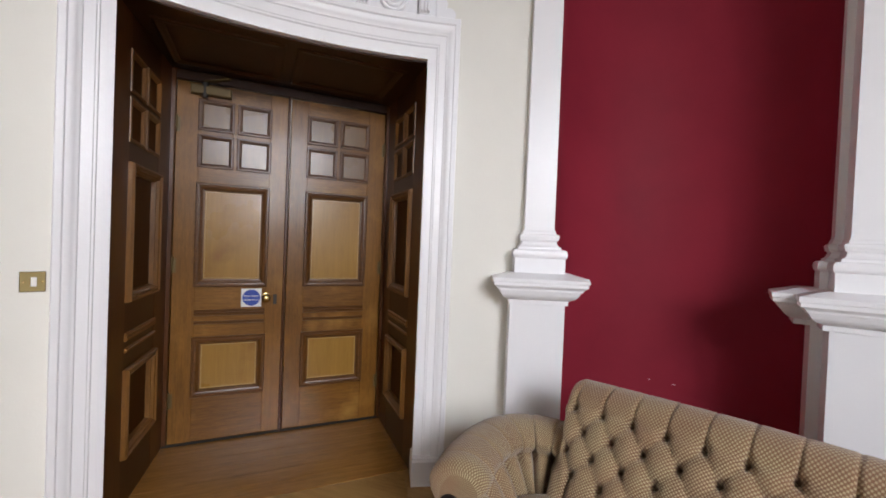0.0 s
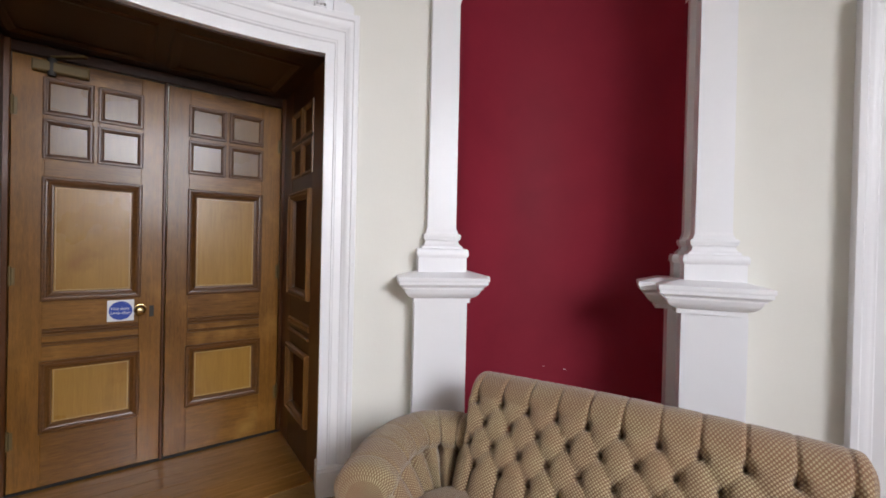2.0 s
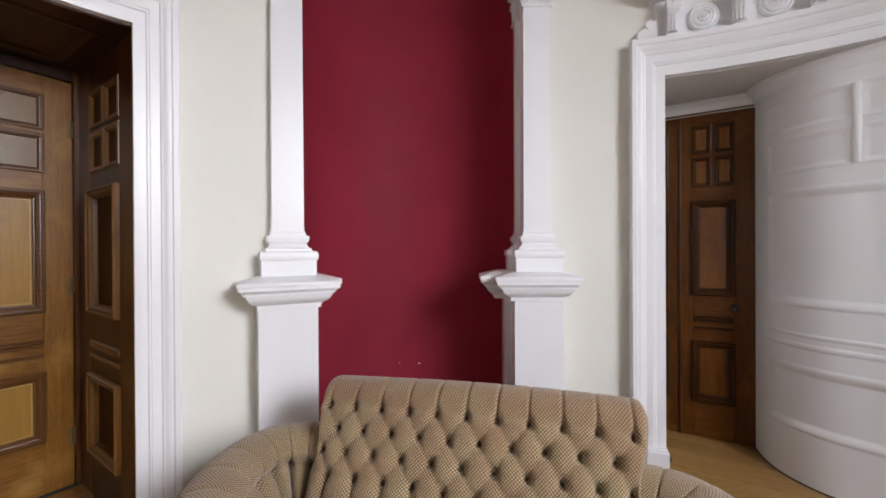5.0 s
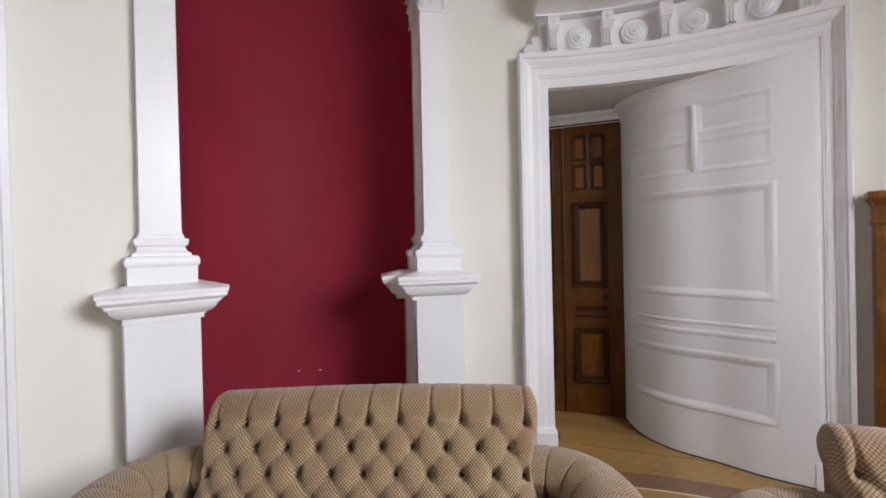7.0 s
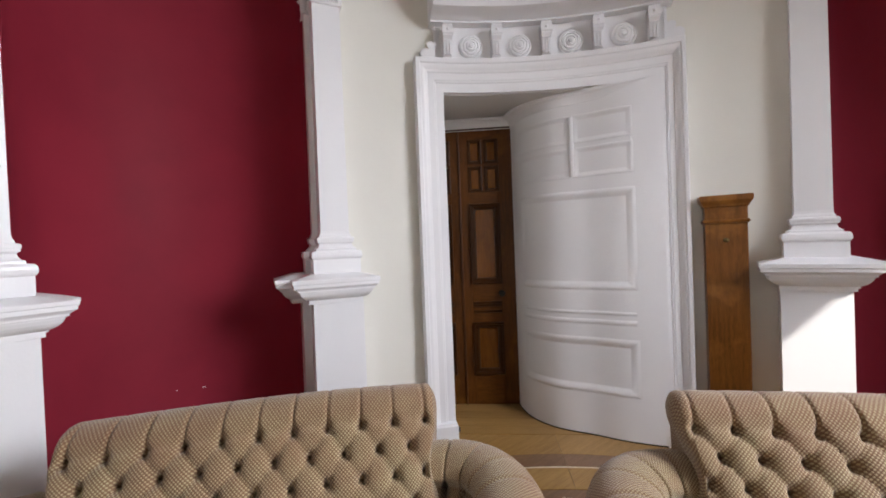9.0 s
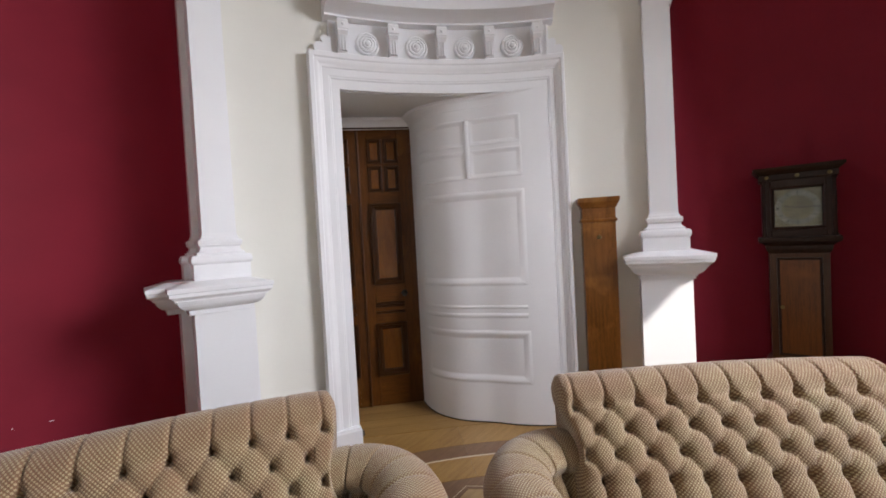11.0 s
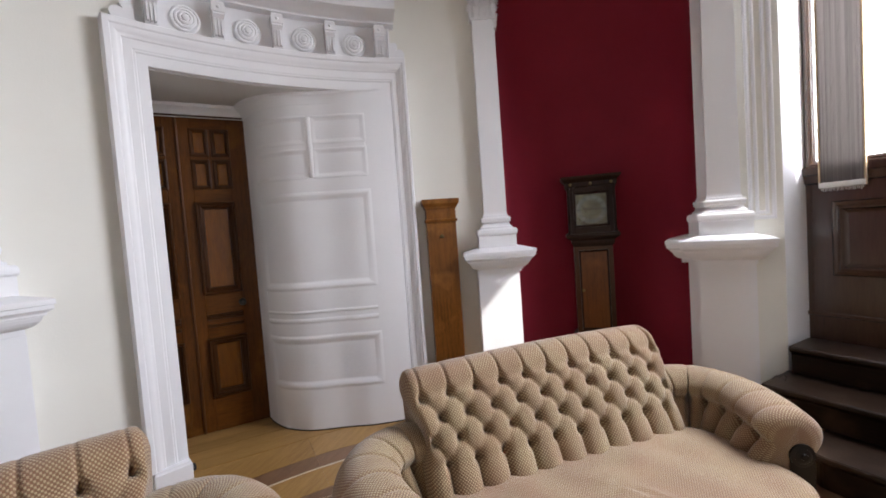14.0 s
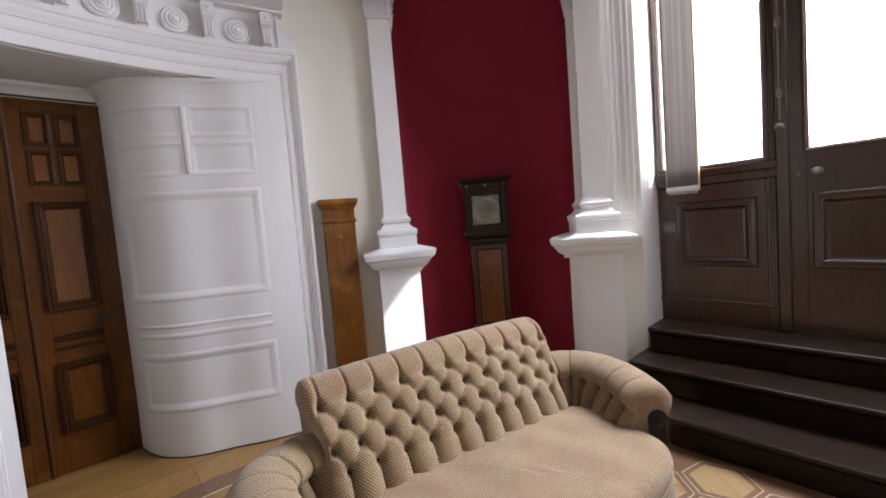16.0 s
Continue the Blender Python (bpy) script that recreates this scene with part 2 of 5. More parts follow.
def ringed(rings, surf=flat, nx=1, close=True):
    """Rectangles one on another, each x0, x1, z0, z1, h."""
    vs, fs, n = [], [], 2 * nx + 2
    for x0, x1, z0, z1, h in rings:
        xs = [x0 + (x1 - x0) * i / nx for i in range(nx + 1)]
        vs += [surf(x, z0, h) for x in xs] + [surf(x, z1, h) for x in reversed(xs)]
    for k in range(len(rings) - 1):
        fs += [(k * n + i, k * n + (i + 1) % n, (k + 1) * n + (i + 1) % n, (k + 1) * n + i) for i in range(n)]
    if close:
        for k in (0, len(rings) - 1):
            fs += [(k * n + i, k * n + i + 1, k * n + n - 2 - i, k * n + n - 1 - i) for i in range(nx)]
    return vs, fs


def moulding(x0, x1, z0, z1, profile, surf=flat, nx=1):
    """A mitred frame round a rectangle. profile: (inwards, height)."""
    return ringed([(x0 + s, x1 - s, z0 + s, z1 - s, h) for s, h in profile], surf, nx, False)


def stack(rings, back=0.1):
    """Square-cut mouldings of a pier: (half width, front, z); the back stays at +back."""
    vs, fs = [], []
    for w, f, z in rings:
        vs += [(-w, back, z), (-w, -f, z), (w, -f, z), (w, back, z)]
    for k in range(len(rings) - 1):
        fs += [(4 * k + j, 4 * k + (j + 1) % 4, 4 * k + 4 + (j + 1) % 4, 4 * k + 4 + j) for j in range(4)]
    n = 4 * (len(rings) - 1)
    fs += [(0, 3, 2, 1), (n, n + 1, n + 2, n + 3)]
    return vs, fs


def arc_block(r0, r1, a0, a1, z0, z1, step=2.0):
    """A piece of a round wall about the room's axis; angles in degrees from the bay's axis."""
    n = max(1, math.ceil(abs(a1 - a0) / step))
    vs, fs = [], []
    for i in range(n + 1):
        a = radians(a0 + (a1 - a0) * i / n)
        s, c = math.sin(a), math.cos(a)
        vs += [(r0 * s, r0 * c, z0), (r0 * s, r0 * c, z1), (r1 * s, r1 * c, z1), (r1 * s, r1 * c, z0)]
    for i in range(n):
        a, b = 4 * i, 4 * i + 4
        fs += [(a + j, a + (j + 1) % 4, b + (j + 1) % 4, b + j) for j in range(4)]
    return vs, fs + [(0, 1, 2, 3), (4 * n, 4 * n + 3, 4 * n + 2, 4 * n + 1)]


def sweep_arc(profile, a0, a1, step=2.0):
    """A closed profile of (r, z) swept round the room's axis."""
    n, k = max(1, math.ceil(abs(a1 - a0) / step)), len(profile)
    vs, fs = [], []
    for i in range(n + 1):
        a = radians(a0 + (a1 - a0) * i / n)
        vs += [(r * math.sin(a), r * math.cos(a), z) for r, z in profile]
    for i in range(n):
        fs += [(i * k + j, i * k + (j + 1) % k, (i + 1) * k + (j + 1) % k, (i + 1) * k + j) for j in range(k)]
    return vs, fs + [tuple(range(k)), tuple(range(n * k + k - 1, n * k - 1, -1))]


def lathe(profile, n=20, axis="z"):
    """A turned shape from (radius, along)."""
    vs, fs, k = [], [], len(profile)
    for i in range(n):
        a = 2 * math.pi * i / n
        for r, z in profile:
            p = (r * math.cos(a), r * math.sin(a), z)
            vs.append(p if axis == "z" else (p[0], -p[2], p[1]) if axis == "y" else (p[2], p[0], p[1]))
    for i in range(n):
        b = ((i + 1) % n) * k
        fs += [(i * k + j, b + j, b + j + 1, i * k + j + 1) for j in range(k - 1)]
    return vs, fs


def moved(mesh, x=0.0, y=0.0, z=0.0):
    return [(v[0] + x, v[1] + y, v[2] + z) for v in mesh[0]], mesh[1]


def box(x0, x1, y0, y1, z0, z1, e=0.0):
    if e:
        return ringed([(x0, x1, z0, z1, -y1), (x0, x1, z0, z1, -y0 - e), (x0 + e, x1 - e, z0 + e, z1 - e, -y0)])
    return slab(x0, x1, z0, z1, -y1, -y0)


def around(r):
    """The inner face of the round wall: x is the arc length from the bay's axis."""
    return lambda x, z, h: ((r - h) * math.sin(x / r), (r - h) * math.cos(x / r), z)


def setting(name, mesh, material, label, category, m=None, smooth=False):
    ob = part(name, *mesh, material, None, "", smooth)
    tagged(ob, label, category, "", "structure")
    ob.matrix_basis = m or Matrix()
    return ob


# ---- floor, walls, ceiling ----
def disc(r, z0, z1, n=96, hole=0.0):
    vs, fs = [], []
    for i in range(n):
        a = 2 * math.pi * i / n
        vs += [(r * math.sin(a), r * math.cos(a), z) for z in (z0, z1)]
    fs = [(2 * i, 2 * ((i + 1) % n), 2 * ((i + 1) % n) + 1, 2 * i + 1) for i in range(n)]
    return vs, fs + [tuple(range(0, 2 * n, 2)), tuple(range(1, 2 * n, 2))]


HOME = pose(CX, CY, 0, 0, 0, -PHI)
floor = setting("floor", disc(5.4, -0.25, -0.006), FLOORW, "pale oak floor with brown and white inlaid border", "floor", HOME)
setting("ceiling", disc(4.0, ROOM_H, ROOM_H + 0.25), CEIL, "plain white plaster ceiling of the round room", "ceiling", HOME)
HALF_DOOR, HALF_D, NICHE = 14.75, 23.1, 14.4
solid = [(AXIS_A + HALF_DOOR, -NICHE), (NICHE, AXIS_B - HALF_DOOR), (AXIS_B + HALF_DOOR, AXIS_N2 - NICHE), (AXIS_N2 + NICHE, AXIS_D - HALF_D), (AXIS_D + HALF_D, 360 + AXIS_A - HALF_DOOR)]
for i, (a0, a1) in enumerate(solid):
    setting(f"wall_{i + 1}", arc_block(WALL_R, WALL_OUT, a0, a1, 0, ROOM_H), CREAM, "curved plaster wall painted pale cream", "wall", HOME, True)
for i, (ax, half, z) in enumerate(((AXIS_A, HALF_DOOR, OPEN_H), (AXIS_B, HALF_DOOR, OPEN_H), (AXIS_D, HALF_D, 4.05))):
    setting(f"wall_over_opening_{i + 1}", arc_block(WALL_R, WALL_OUT, ax - half, ax + half, z, ROOM_H), CREAM, "curved cream plaster wall over an opening", "wall", HOME, True)
# Unseen shell outside the room, added to stop light leaking in.
setting("wall_outer", arc_block(5.0, 5.3, AXIS_D + 40, AXIS_D + 333, 0, ROOM_H), CREAM, "unseen plain outer wall added to keep out stray sky light", "wall", HOME)
for i, s in enumerate((-27, 40)):
    setting(f"wall_end_{i + 1}", arc_block(3.46, 5.2, AXIS_D + s, AXIS_D + s + math.copysign(2.5, s), 0, ROOM_H), CREAM, "unseen plain wall end added to keep out stray sky light", "wall", HOME)


def apse(axis, name):
    """A red niche, half an oval in plan."""
    w, d, y0 = NICHE_W, NICHE_D, NICHE_Y
    n = 40
    inner = [(-w, 3.215)] + [(-w * math.cos(math.pi * i / n), y0 + d * math.sin(math.pi * i / n)) for i in range(n + 1)] + [(w, 3.215)]
    outer = [(-w - 0.12, 3.215)] + [(-(w + 0.12) * math.cos(math.pi * i / n), y0 + (d + 0.12) * math.sin(math.pi * i / n)) for i in range(n + 1)] + [(w + 0.12, 3.215)]
    vs = [(x, y, z) for x, y in inner + outer for z in (0, ROOM_H)]
    k = len(inner)
    fs = []
    for o in (0, k):
        fs += [(2 * (o + i), 2 * (o + i + 1), 2 * (o + i + 1) + 1, 2 * (o + i) + 1) for i in range(k - 1)]
    for e in (0, k - 1):
        fs.append((2 * e, 2 * e + 1, 2 * (k + e) + 1, 2 * (k + e)))
    fs += [(2 * i + 1, 2 * i + 3, 2 * (k + i) + 3, 2 * (k + i) + 1) for i in range(k - 1)]
    return setting(name, (vs, fs), RED, "curved niche wall painted deep crimson", "wall", bay(axis), True)


apse(AXIS_N1, "wall_niche_1")
apse(AXIS_N2, "wall_niche_2")

backdrop_mat = bpy.data.materials.new("bright_overcast_sky")
backdrop_mat.use_nodes = True
bt = backdrop_mat.node_tree
bt.nodes.clear()
emit = node(bt, "ShaderNodeEmission", {"Color": (0.93, 0.97, 1.0, 1), "Strength": 5.0})
bt.links.new(emit.outputs[0], bt.nodes.new("ShaderNodeOutputMaterial").inputs[0])
setting("backdrop", slab(-22, 22, 1.4, 12.5, 0, 0.1), backdrop_mat, "white bright sky outside the glazed door", "backdrop", bay(AXIS_D, 0, 13))

# ---- pilasters beside the niches ----
PED = [(0.19, 0.172, 0), (0.19, 0.172, 0.2), (0.182, 0.164, 0.215), (0.172, 0.154, 0.235), (0.165, 0.147, 0.24), (0.165, 0.147, 1.152)]
LEDGE = [(0.165, 0.147, 1.148), (0.176, 0.158, 1.15), (0.176, 0.158, 1.178), (0.182, 0.164, 1.181), (0.198, 0.178, 1.187), (0.213, 0.191, 1.197), (0.225, 0.202, 1.211), (0.233, 0.209, 1.228), (0.235, 0.211, 1.237),
         (0.247, 0.221, 1.239), (0.247, 0.221, 1.249), (0.251, 0.224, 1.254), (0.258, 0.229, 1.258), (0.264, 0.234, 1.264), (0.272, 0.241, 1.267), (0.272, 0.241, 1.288), (0.279, 0.247, 1.291), (0.279, 0.247, 1.306), (0.276, 0.244, 1.31), (0.156, 0.136, 1.34)]
BASE = [(0.15, 0.13, 1.33), (0.15, 0.13, 1.43), (0.155, 0.135, 1.433), (0.16, 0.14, 1.444), (0.161, 0.141, 1.458), (0.158, 0.138, 1.474), (0.15, 0.13, 1.484), (0.128, 0.108, 1.486), (0.126, 0.106, 1.5),
        (0.116, 0.096, 1.504), (0.106, 0.086, 1.518), (0.102, 0.082, 1.532), (0.108, 0.088, 1.541), (0.114, 0.094, 1.543), (0.114, 0.094, 1.553), (0.117, 0.097, 1.558), (0.117, 0.097, 1.57), (0.112, 0.092, 1.578),
        (0.1, 0.08, 1.58), (0.099, 0.079, 1.59), (0.092, 0.072, 1.604), (0.089, 0.069, 1.62)]
SHAFT = [(0.089, 0.069, 1.62), (0.086, 0.066, 3.18)]


def acanthus(w, h, out):
    """A serrated leaf that rises along its bell and curls over at the tip; faces -y, foot at the origin."""
    vs, fs, n = [], [], 9
    for i in range(n):
        f = i / (n - 1)
        y = -0.006 - out * (0.25 * f + 0.75 * max(0.0, (f - 0.45) / 0.55) ** 2)
        z = h * math.sin(f * math.pi * 0.62) / math.sin(math.pi * 0.5)
        lobe = 1.0 if i % 2 else 0.68
        ww = w * (0.5 + 0.75 * math.sin(math.pi * min(1.0, 0.12 + 0.8 * f))) * lobe * (1.0 if f < 0.95 else 0.4)
        for s, o in ((-1, 0.004), (-0.6, -0.001), (-0.3, 0.005), (0, -0.005), (0.3, 0.005), (0.6, -0.001), (1, 0.004)):
            vs.append((s * ww, y + o, z - abs(s) * 0.012 * (1 if i % 2 else -0.3)))
    for i in range(n - 1):
        fs += [(7 * i + j, 7 * i + j + 1, 7 * i + j + 8, 7 * i + j + 7) for j in range(6)]
    return vs, fs


LEAVES = [acanthus(0.026, 0.1, 0.026), acanthus(0.024, 0.11, 0.036), acanthus(0.02, 0.1, 0.045)]
VOLUTE = lathe([(0.0, 0.014), (0.006, 0.012), (0.008, 0.006), (0.013, 0.006), (0.018, 0.011), (0.024, 0.009), (0.027, 0.0), (0.0, 0.0)], 14, "y")


def capital(parent, name, half, front, z0, dx0=0.0, dy0=0.0):
    """A bell under a square slab, with a plain fillet, three tiers of curling leaves and corner scrolls."""
    bell = stack([(half + 0.004, front + 0.004, z0), (half + 0.009, front + 0.009, z0 + 0.004), (half + 0.009, front + 0.009, z0 + 0.02), (half, front, z0 + 0.024), (half, front, z0 + 0.2),
                  (half + 0.02, front + 0.02, z0 + 0.27), (half + 0.045, front + 0.045, z0 + 0.3), (half + 0.065, front + 0.065, z0 + 0.305), (half + 0.065, front + 0.065, z0 + 0.335), (half + 0.075, front + 0.075, z0 + 0.34), (half + 0.075, front + 0.075, z0 + 0.37)])
    cap = part(name, *moved(bell, dx0, dy0), WHITE, parent, "carved leaf capital")

    def set_leaf(mesh, x, y, z, turn):
        ob = part("leaf", *mesh, WHITE, cap, "", 60)
        ob.matrix_basis = pose(dx0 + x, dy0 + y, z, 0, 0, turn)

    for tier, count in enumerate((4, 3, 4)):
        z = z0 + (0.018, 0.088, 0.165)[tier]
        for i in range(count):
            set_leaf(LEAVES[tier], half * (2 * (i + 0.5) / count - 1), -front, z, 0)
        for s in (-1, 1):
            for y in ((0.018, 0.06) if tier != 1 else (0.038, 0.08)):
                set_leaf(LEAVES[tier], s * half, -front + y, z, 90 * s)
            set_leaf(LEAVES[tier], s * half, -front, z, 45 * s)
    for s in (-1, 1):
        ob = part("volute", *VOLUTE, WHITE, cap, "", 40)
        ob.matrix_basis = pose(dx0 + s * (half + 0.025), dy0 - front - 0.035, z0 + 0.272, 0, 0, 25 * s)
    return cap


def pilaster(axis, side, lower, ledge, upper, rear_low, rear_ledge, rear_high, slim=0.0, sink=0.0):
    """A pier on a pedestal, with a second one set back towards the niche. side: -1 left of the niche, 1 right of it.
    lower, ledge, upper: how far pedestal, ledge and shaft stand towards the niche; rear_*: the same for the pier behind;
    sink: how much lower its ledge lies."""
    p = thing("pilaster", bay(axis + side * 15.9, 0, WALL_R), "white painted pilaster on a moulded pedestal beside the red niche", "pilaster", "pilasters beside the niches")

    def front(rings, off, less=0.0):
        return moved(stack([(w - less, fr, z) for w, fr, z in rings]), -side * off)

    low_ped = [(w, fr, z + (sink if z > 1 else 0)) for w, fr, z in PED]
    low_ledge = [(w, fr, z + sink * (1.0 if z < 1.3 else 0.4)) for w, fr, z in LEDGE]
    part("pedestal", *front(low_ped, lower), WHITE, p)
    part("ledge", *front(low_ledge, ledge), WHITE, p)
    part("moulded_base", *front(BASE, upper, slim), WHITE, p)
    part("shaft", *front(SHAFT, upper, slim), WHITE, p)
    capital(p, "capital", 0.09 - slim, 0.07, 3.16, -side * upper)

    def back(rings, wider, shift):
        """The rear pier: the same mouldings, set back."""
        return moved(stack([(w + wider, fr - 0.165, z) for w, fr, z in rings], 0.2), -side * shift)

    for nm, rings, wider, shift in (("rear_pedestal", low_ped, 0, rear_low), ("rear_ledge", low_ledge, -0.008, rear_ledge), ("rear_base", BASE, 0.02, rear_high), ("rear_shaft", SHAFT, 0.03, rear_high - 0.01)):
        part(nm, *back(rings, wider, shift), WHITE, p)
    capital(p, "rear_capital", 0.09, 0.07, 3.16, -side * (rear_high + 0.02), 0.165)
    return p


pilaster(AXIS_N1, -1, 0.012, 0.016, 0.02, 0.022, 0.068, 0.026, -0.003)
pilaster(AXIS_N1, 1, 0.032, 0.048, 0.028, 0.085, 0.152, 0.05, -0.006, -0.012)
pilaster(AXIS_N2, -1, 0.042, 0.046, 0.05, 0.07, 0.1, 0.062, 0.0, -0.014)
pilaster(AXIS_N2, 1, 0.006, 0.008, 0.004, 0.07, 0.11, 0.055, -0.008, -0.02)

# ---- doorcases ----
ARCH = [(0.0, 0.0), (0.0, 0.05), (0.012, 0.052), (0.05, 0.052), (0.055, 0.06), (0.062, 0.06), (0.067, 0.064), (0.105, 0.064), (0.11, 0.072), (0.118, 0.074), (0.125, 0.08), (0.14, 0.088), (0.152, 0.088),
        (0.158, 0.096), (0.182, 0.098), (0.186, 0.09), (0.186, -0.01)]


def architrave_mesh(half, zin, profile, z0, r, widen=1.3, left=1.0, right=1.0, inset=0.0):
    """A moulded surround, mitred, bent round the room. The head is a little wider than the sides."""
    n, vs, fs = 14, [], []
    for s, h in profile:
        a, b = half + math.degrees(s * left / r), half - inset + math.degrees(s * right / r)
        pts = [(-a, z0), (-a, zin + s * widen)] + [(-a + (a + b) * i / n, zin + s * widen) for i in range(1, n)] + [(b, zin + s * widen), (b, z0)]
        vs += [((r - h) * math.sin(radians(q)), (r - h) * math.cos(radians(q)), z) for q, z in pts]
    k = n + 3
    for j in range(len(profile) - 1):
        fs += [(j * k + i, j * k + i + 1, (j + 1) * k + i + 1, (j + 1) * k + i) for i in range(k - 1)]
    return vs, fs


def rosette():
    """A domed flower: rings of petals that step in towards a round eye."""
    rings, n = [(0.088, 0.0), (0.087, 0.012), (0.079, 0.021), (0.071, 0.022), (0.067, 0.018), (0.06, 0.03), (0.05, 0.033), (0.045, 0.027), (0.038, 0.038), (0.029, 0.041), (0.024, 0.034), (0.018, 0.046), (0.008, 0.05), (0.0005, 0.05)], 32
    vs = []
    for k, (r, h) in enumerate(rings):
        for i in range(n):
            a = 2 * math.pi * i / n
            lobe = 1.0 + 0.018 * math.cos(8 * a + (k // 4) * math.pi) * (1 if 0 < k < 11 else 0)
            vs.append((r * lobe * math.cos(a), -0.004 - h, r * lobe * math.sin(a)))
    fs = [(k * n + i, k * n + (i + 1) % n, (k + 1) * n + (i + 1) % n, (k + 1) * n + i) for k in range(len(rings) - 1) for i in range(n)]
    return vs, fs + [tuple(range((len(rings) - 1) * n, len(rings) * n))]


def bracket():
    """A small fluted console with a square knob block."""
    body = stack([(0.036, 0.045, 0.0), (0.036, 0.05, 0.012), (0.033, 0.055, 0.02), (0.033, 0.075, 0.13), (0.035, 0.1, 0.155), (0.035, 0.1, 0.24)], 0.02)
    bars = [box(x - 0.006, x + 0.006, -0.088 + 0.006, -0.04, 0.025, 0.135) for x in (-0.02, 0.0, 0.02)]
    top = stack([(0.04, 0.105, 0.165), (0.04, 0.108, 0.17), (0.04, 0.108, 0.225), (0.037, 0.104, 0.23)], 0.02)
    dot = moved(lathe([(0.0, 0.008), (0.008, 0.006), (0.012, 0.0)], 10, "y"), 0, -0.108, 0.198)
    return join(body, *bars, top, dot)


def doorcase(axis, left=1.0, right=1.0, inset=0.0):
    d = thing("doorcase", bay(axis, 0, 0), "white carved doorcase with rosettes and consoles under a cornice", "doorcase", "doorcases of the round room")
    d.matrix_basis = bay(axis, 0, WALL_R)

    def local(mesh):
        return moved(mesh, 0, -WALL_R, 0)

    part("architrave", *local(architrave_mesh(HALF_DOOR - 0.2, OPEN_H, ARCH, 0.168, WALL_R, 1.3, left, right, inset)), WHITE, d, "", 30)
    for s in (-1, 1):
        a = s * (HALF_DOOR - 0.2 - (inset if s > 0 else 0.0) + math.degrees(0.093 / WALL_R))
        v, f = stack([(0.1, 0.105, 0), (0.1, 0.105, 0.15), (0.096, 0.1, 0.158), (0.094, 0.097, 0.17)])
        ca, sa = math.cos(radians(a)), math.sin(radians(a))
        part("plinth_block", [(x * ca + (y + WALL_R) * sa, -x * sa + (y + WALL_R) * ca - WALL_R, z) for x, y, z in v], f, WHITE, d)
    R0 = WALL_R
    fz = OPEN_H + 0.245
    part("frieze", *local(arc_block(R0 - 0.03, R0 + 0.05, -15.6, 15.6, fz - 0.005, fz + 0.32)), WHITE, d, "", True)
    prof = [(R0 + 0.05, fz + 0.25), (R0 - 0.1, fz + 0.25), (R0 - 0.1, fz + 0.262), (R0 - 0.125, fz + 0.272), (R0 - 0.16, fz + 0.285), (R0 - 0.22, fz + 0.29), (R0 - 0.24, fz + 0.292), (R0 - 0.24, fz + 0.365),
            (R0 - 0.25, fz + 0.37), (R0 - 0.265, fz + 0.4), (R0 - 0.3, fz + 0.44), (R0 - 0.31, fz + 0.47), (R0 - 0.31, fz + 0.49), (R0 + 0.05, fz + 0.52)]
    part("cornice", *local(sweep_arc(prof, -16.2, 16.2)), WHITE, d, "", 30)
    bv, bf = bracket()
    rv, rf = rosette()
    for a in (-13.9, -6.95, 0, 6.95, 13.9):
        ca, sa, rr = math.cos(radians(a)), math.sin(radians(a)), R0 - 0.03
        ob = part("console", bv, bf, WHITE, d)
        ob.matrix_basis = pose(rr * sa, rr * ca - WALL_R, fz - 0.012, 0, 0, -a)
    for a in (-10.4, -3.5, 3.5, 10.4):
        ca, sa, rr = math.cos(radians(a)), math.sin(radians(a)), R0 - 0.03
        ob = part("rosette", rv, rf, WHITE, d, "", True)
        ob.matrix_basis = pose(rr * sa, rr * ca - WALL_R, fz + 0.1, 0, 0, -a)
    for s in (-1, 1):
        # scroll at each end of the frieze
        pts = [(0.0, 0.0)] + [(0.082 + 0.042 * math.cos(radians(d)), 0.042 + 0.042 * math.sin(radians(d))) for d in range(-90, 135, 22)]
        pts += [(0.042 + 0.03 * math.cos(radians(d)), 0.105 + 0.03 * math.sin(radians(d))) for d in range(-30, 140, 24)] + [(0.012, 0.15), (0.008, 0.2), (0.0, 0.24)]
        vs = [(s * x, y, z) for y in (0.0, -0.05) for x, z in pts]
        k = len(pts)
        fs = [tuple(range(k)), tuple(range(k, 2 * k))] + [(i, (i + 1) % k, k + (i + 1) % k, k + i) for i in range(k)]
        a = s * 15.3
        ob = part("scroll", vs, fs, WHITE, d)
        ob.matrix_basis = pose(R0 * math.sin(radians(a)), R0 * math.cos(radians(a)) - WALL_R, fz - 0.002, 0, 0, -a)
    return d


doorcase(AXIS_A, 1.07, 1.05)
doorcase(AXIS_B, 1.16, 0.94, 0.25)

# ---- panelled joinery ----
ROWS_SMALL, ROW_BIG, ROW_RIB, ROW_LOW = ((2.237, 2.437), (1.977, 2.19)), (1.13, 1.85), (0.85, 0.952), (0.292, 0.752)
BOLECTION = [(-0.011, 0.0), (-0.01, 0.012), (-0.004, 0.018), (0.004, 0.018), (0.009, 0.012), (0.015, 0.011), (0.021, 0.015), (0.029, 0.012), (0.036, 0.003), (0.042, 0.002), (0.045, -0.012)]
BEAD = [(-0.012, 0.0), (-0.011, 0.005), (-0.005, 0.008), (0.003, 0.008), (0.007, 0.003), (0.012, 0.002), (0.016, -0.005), (0.02, -0.012)]


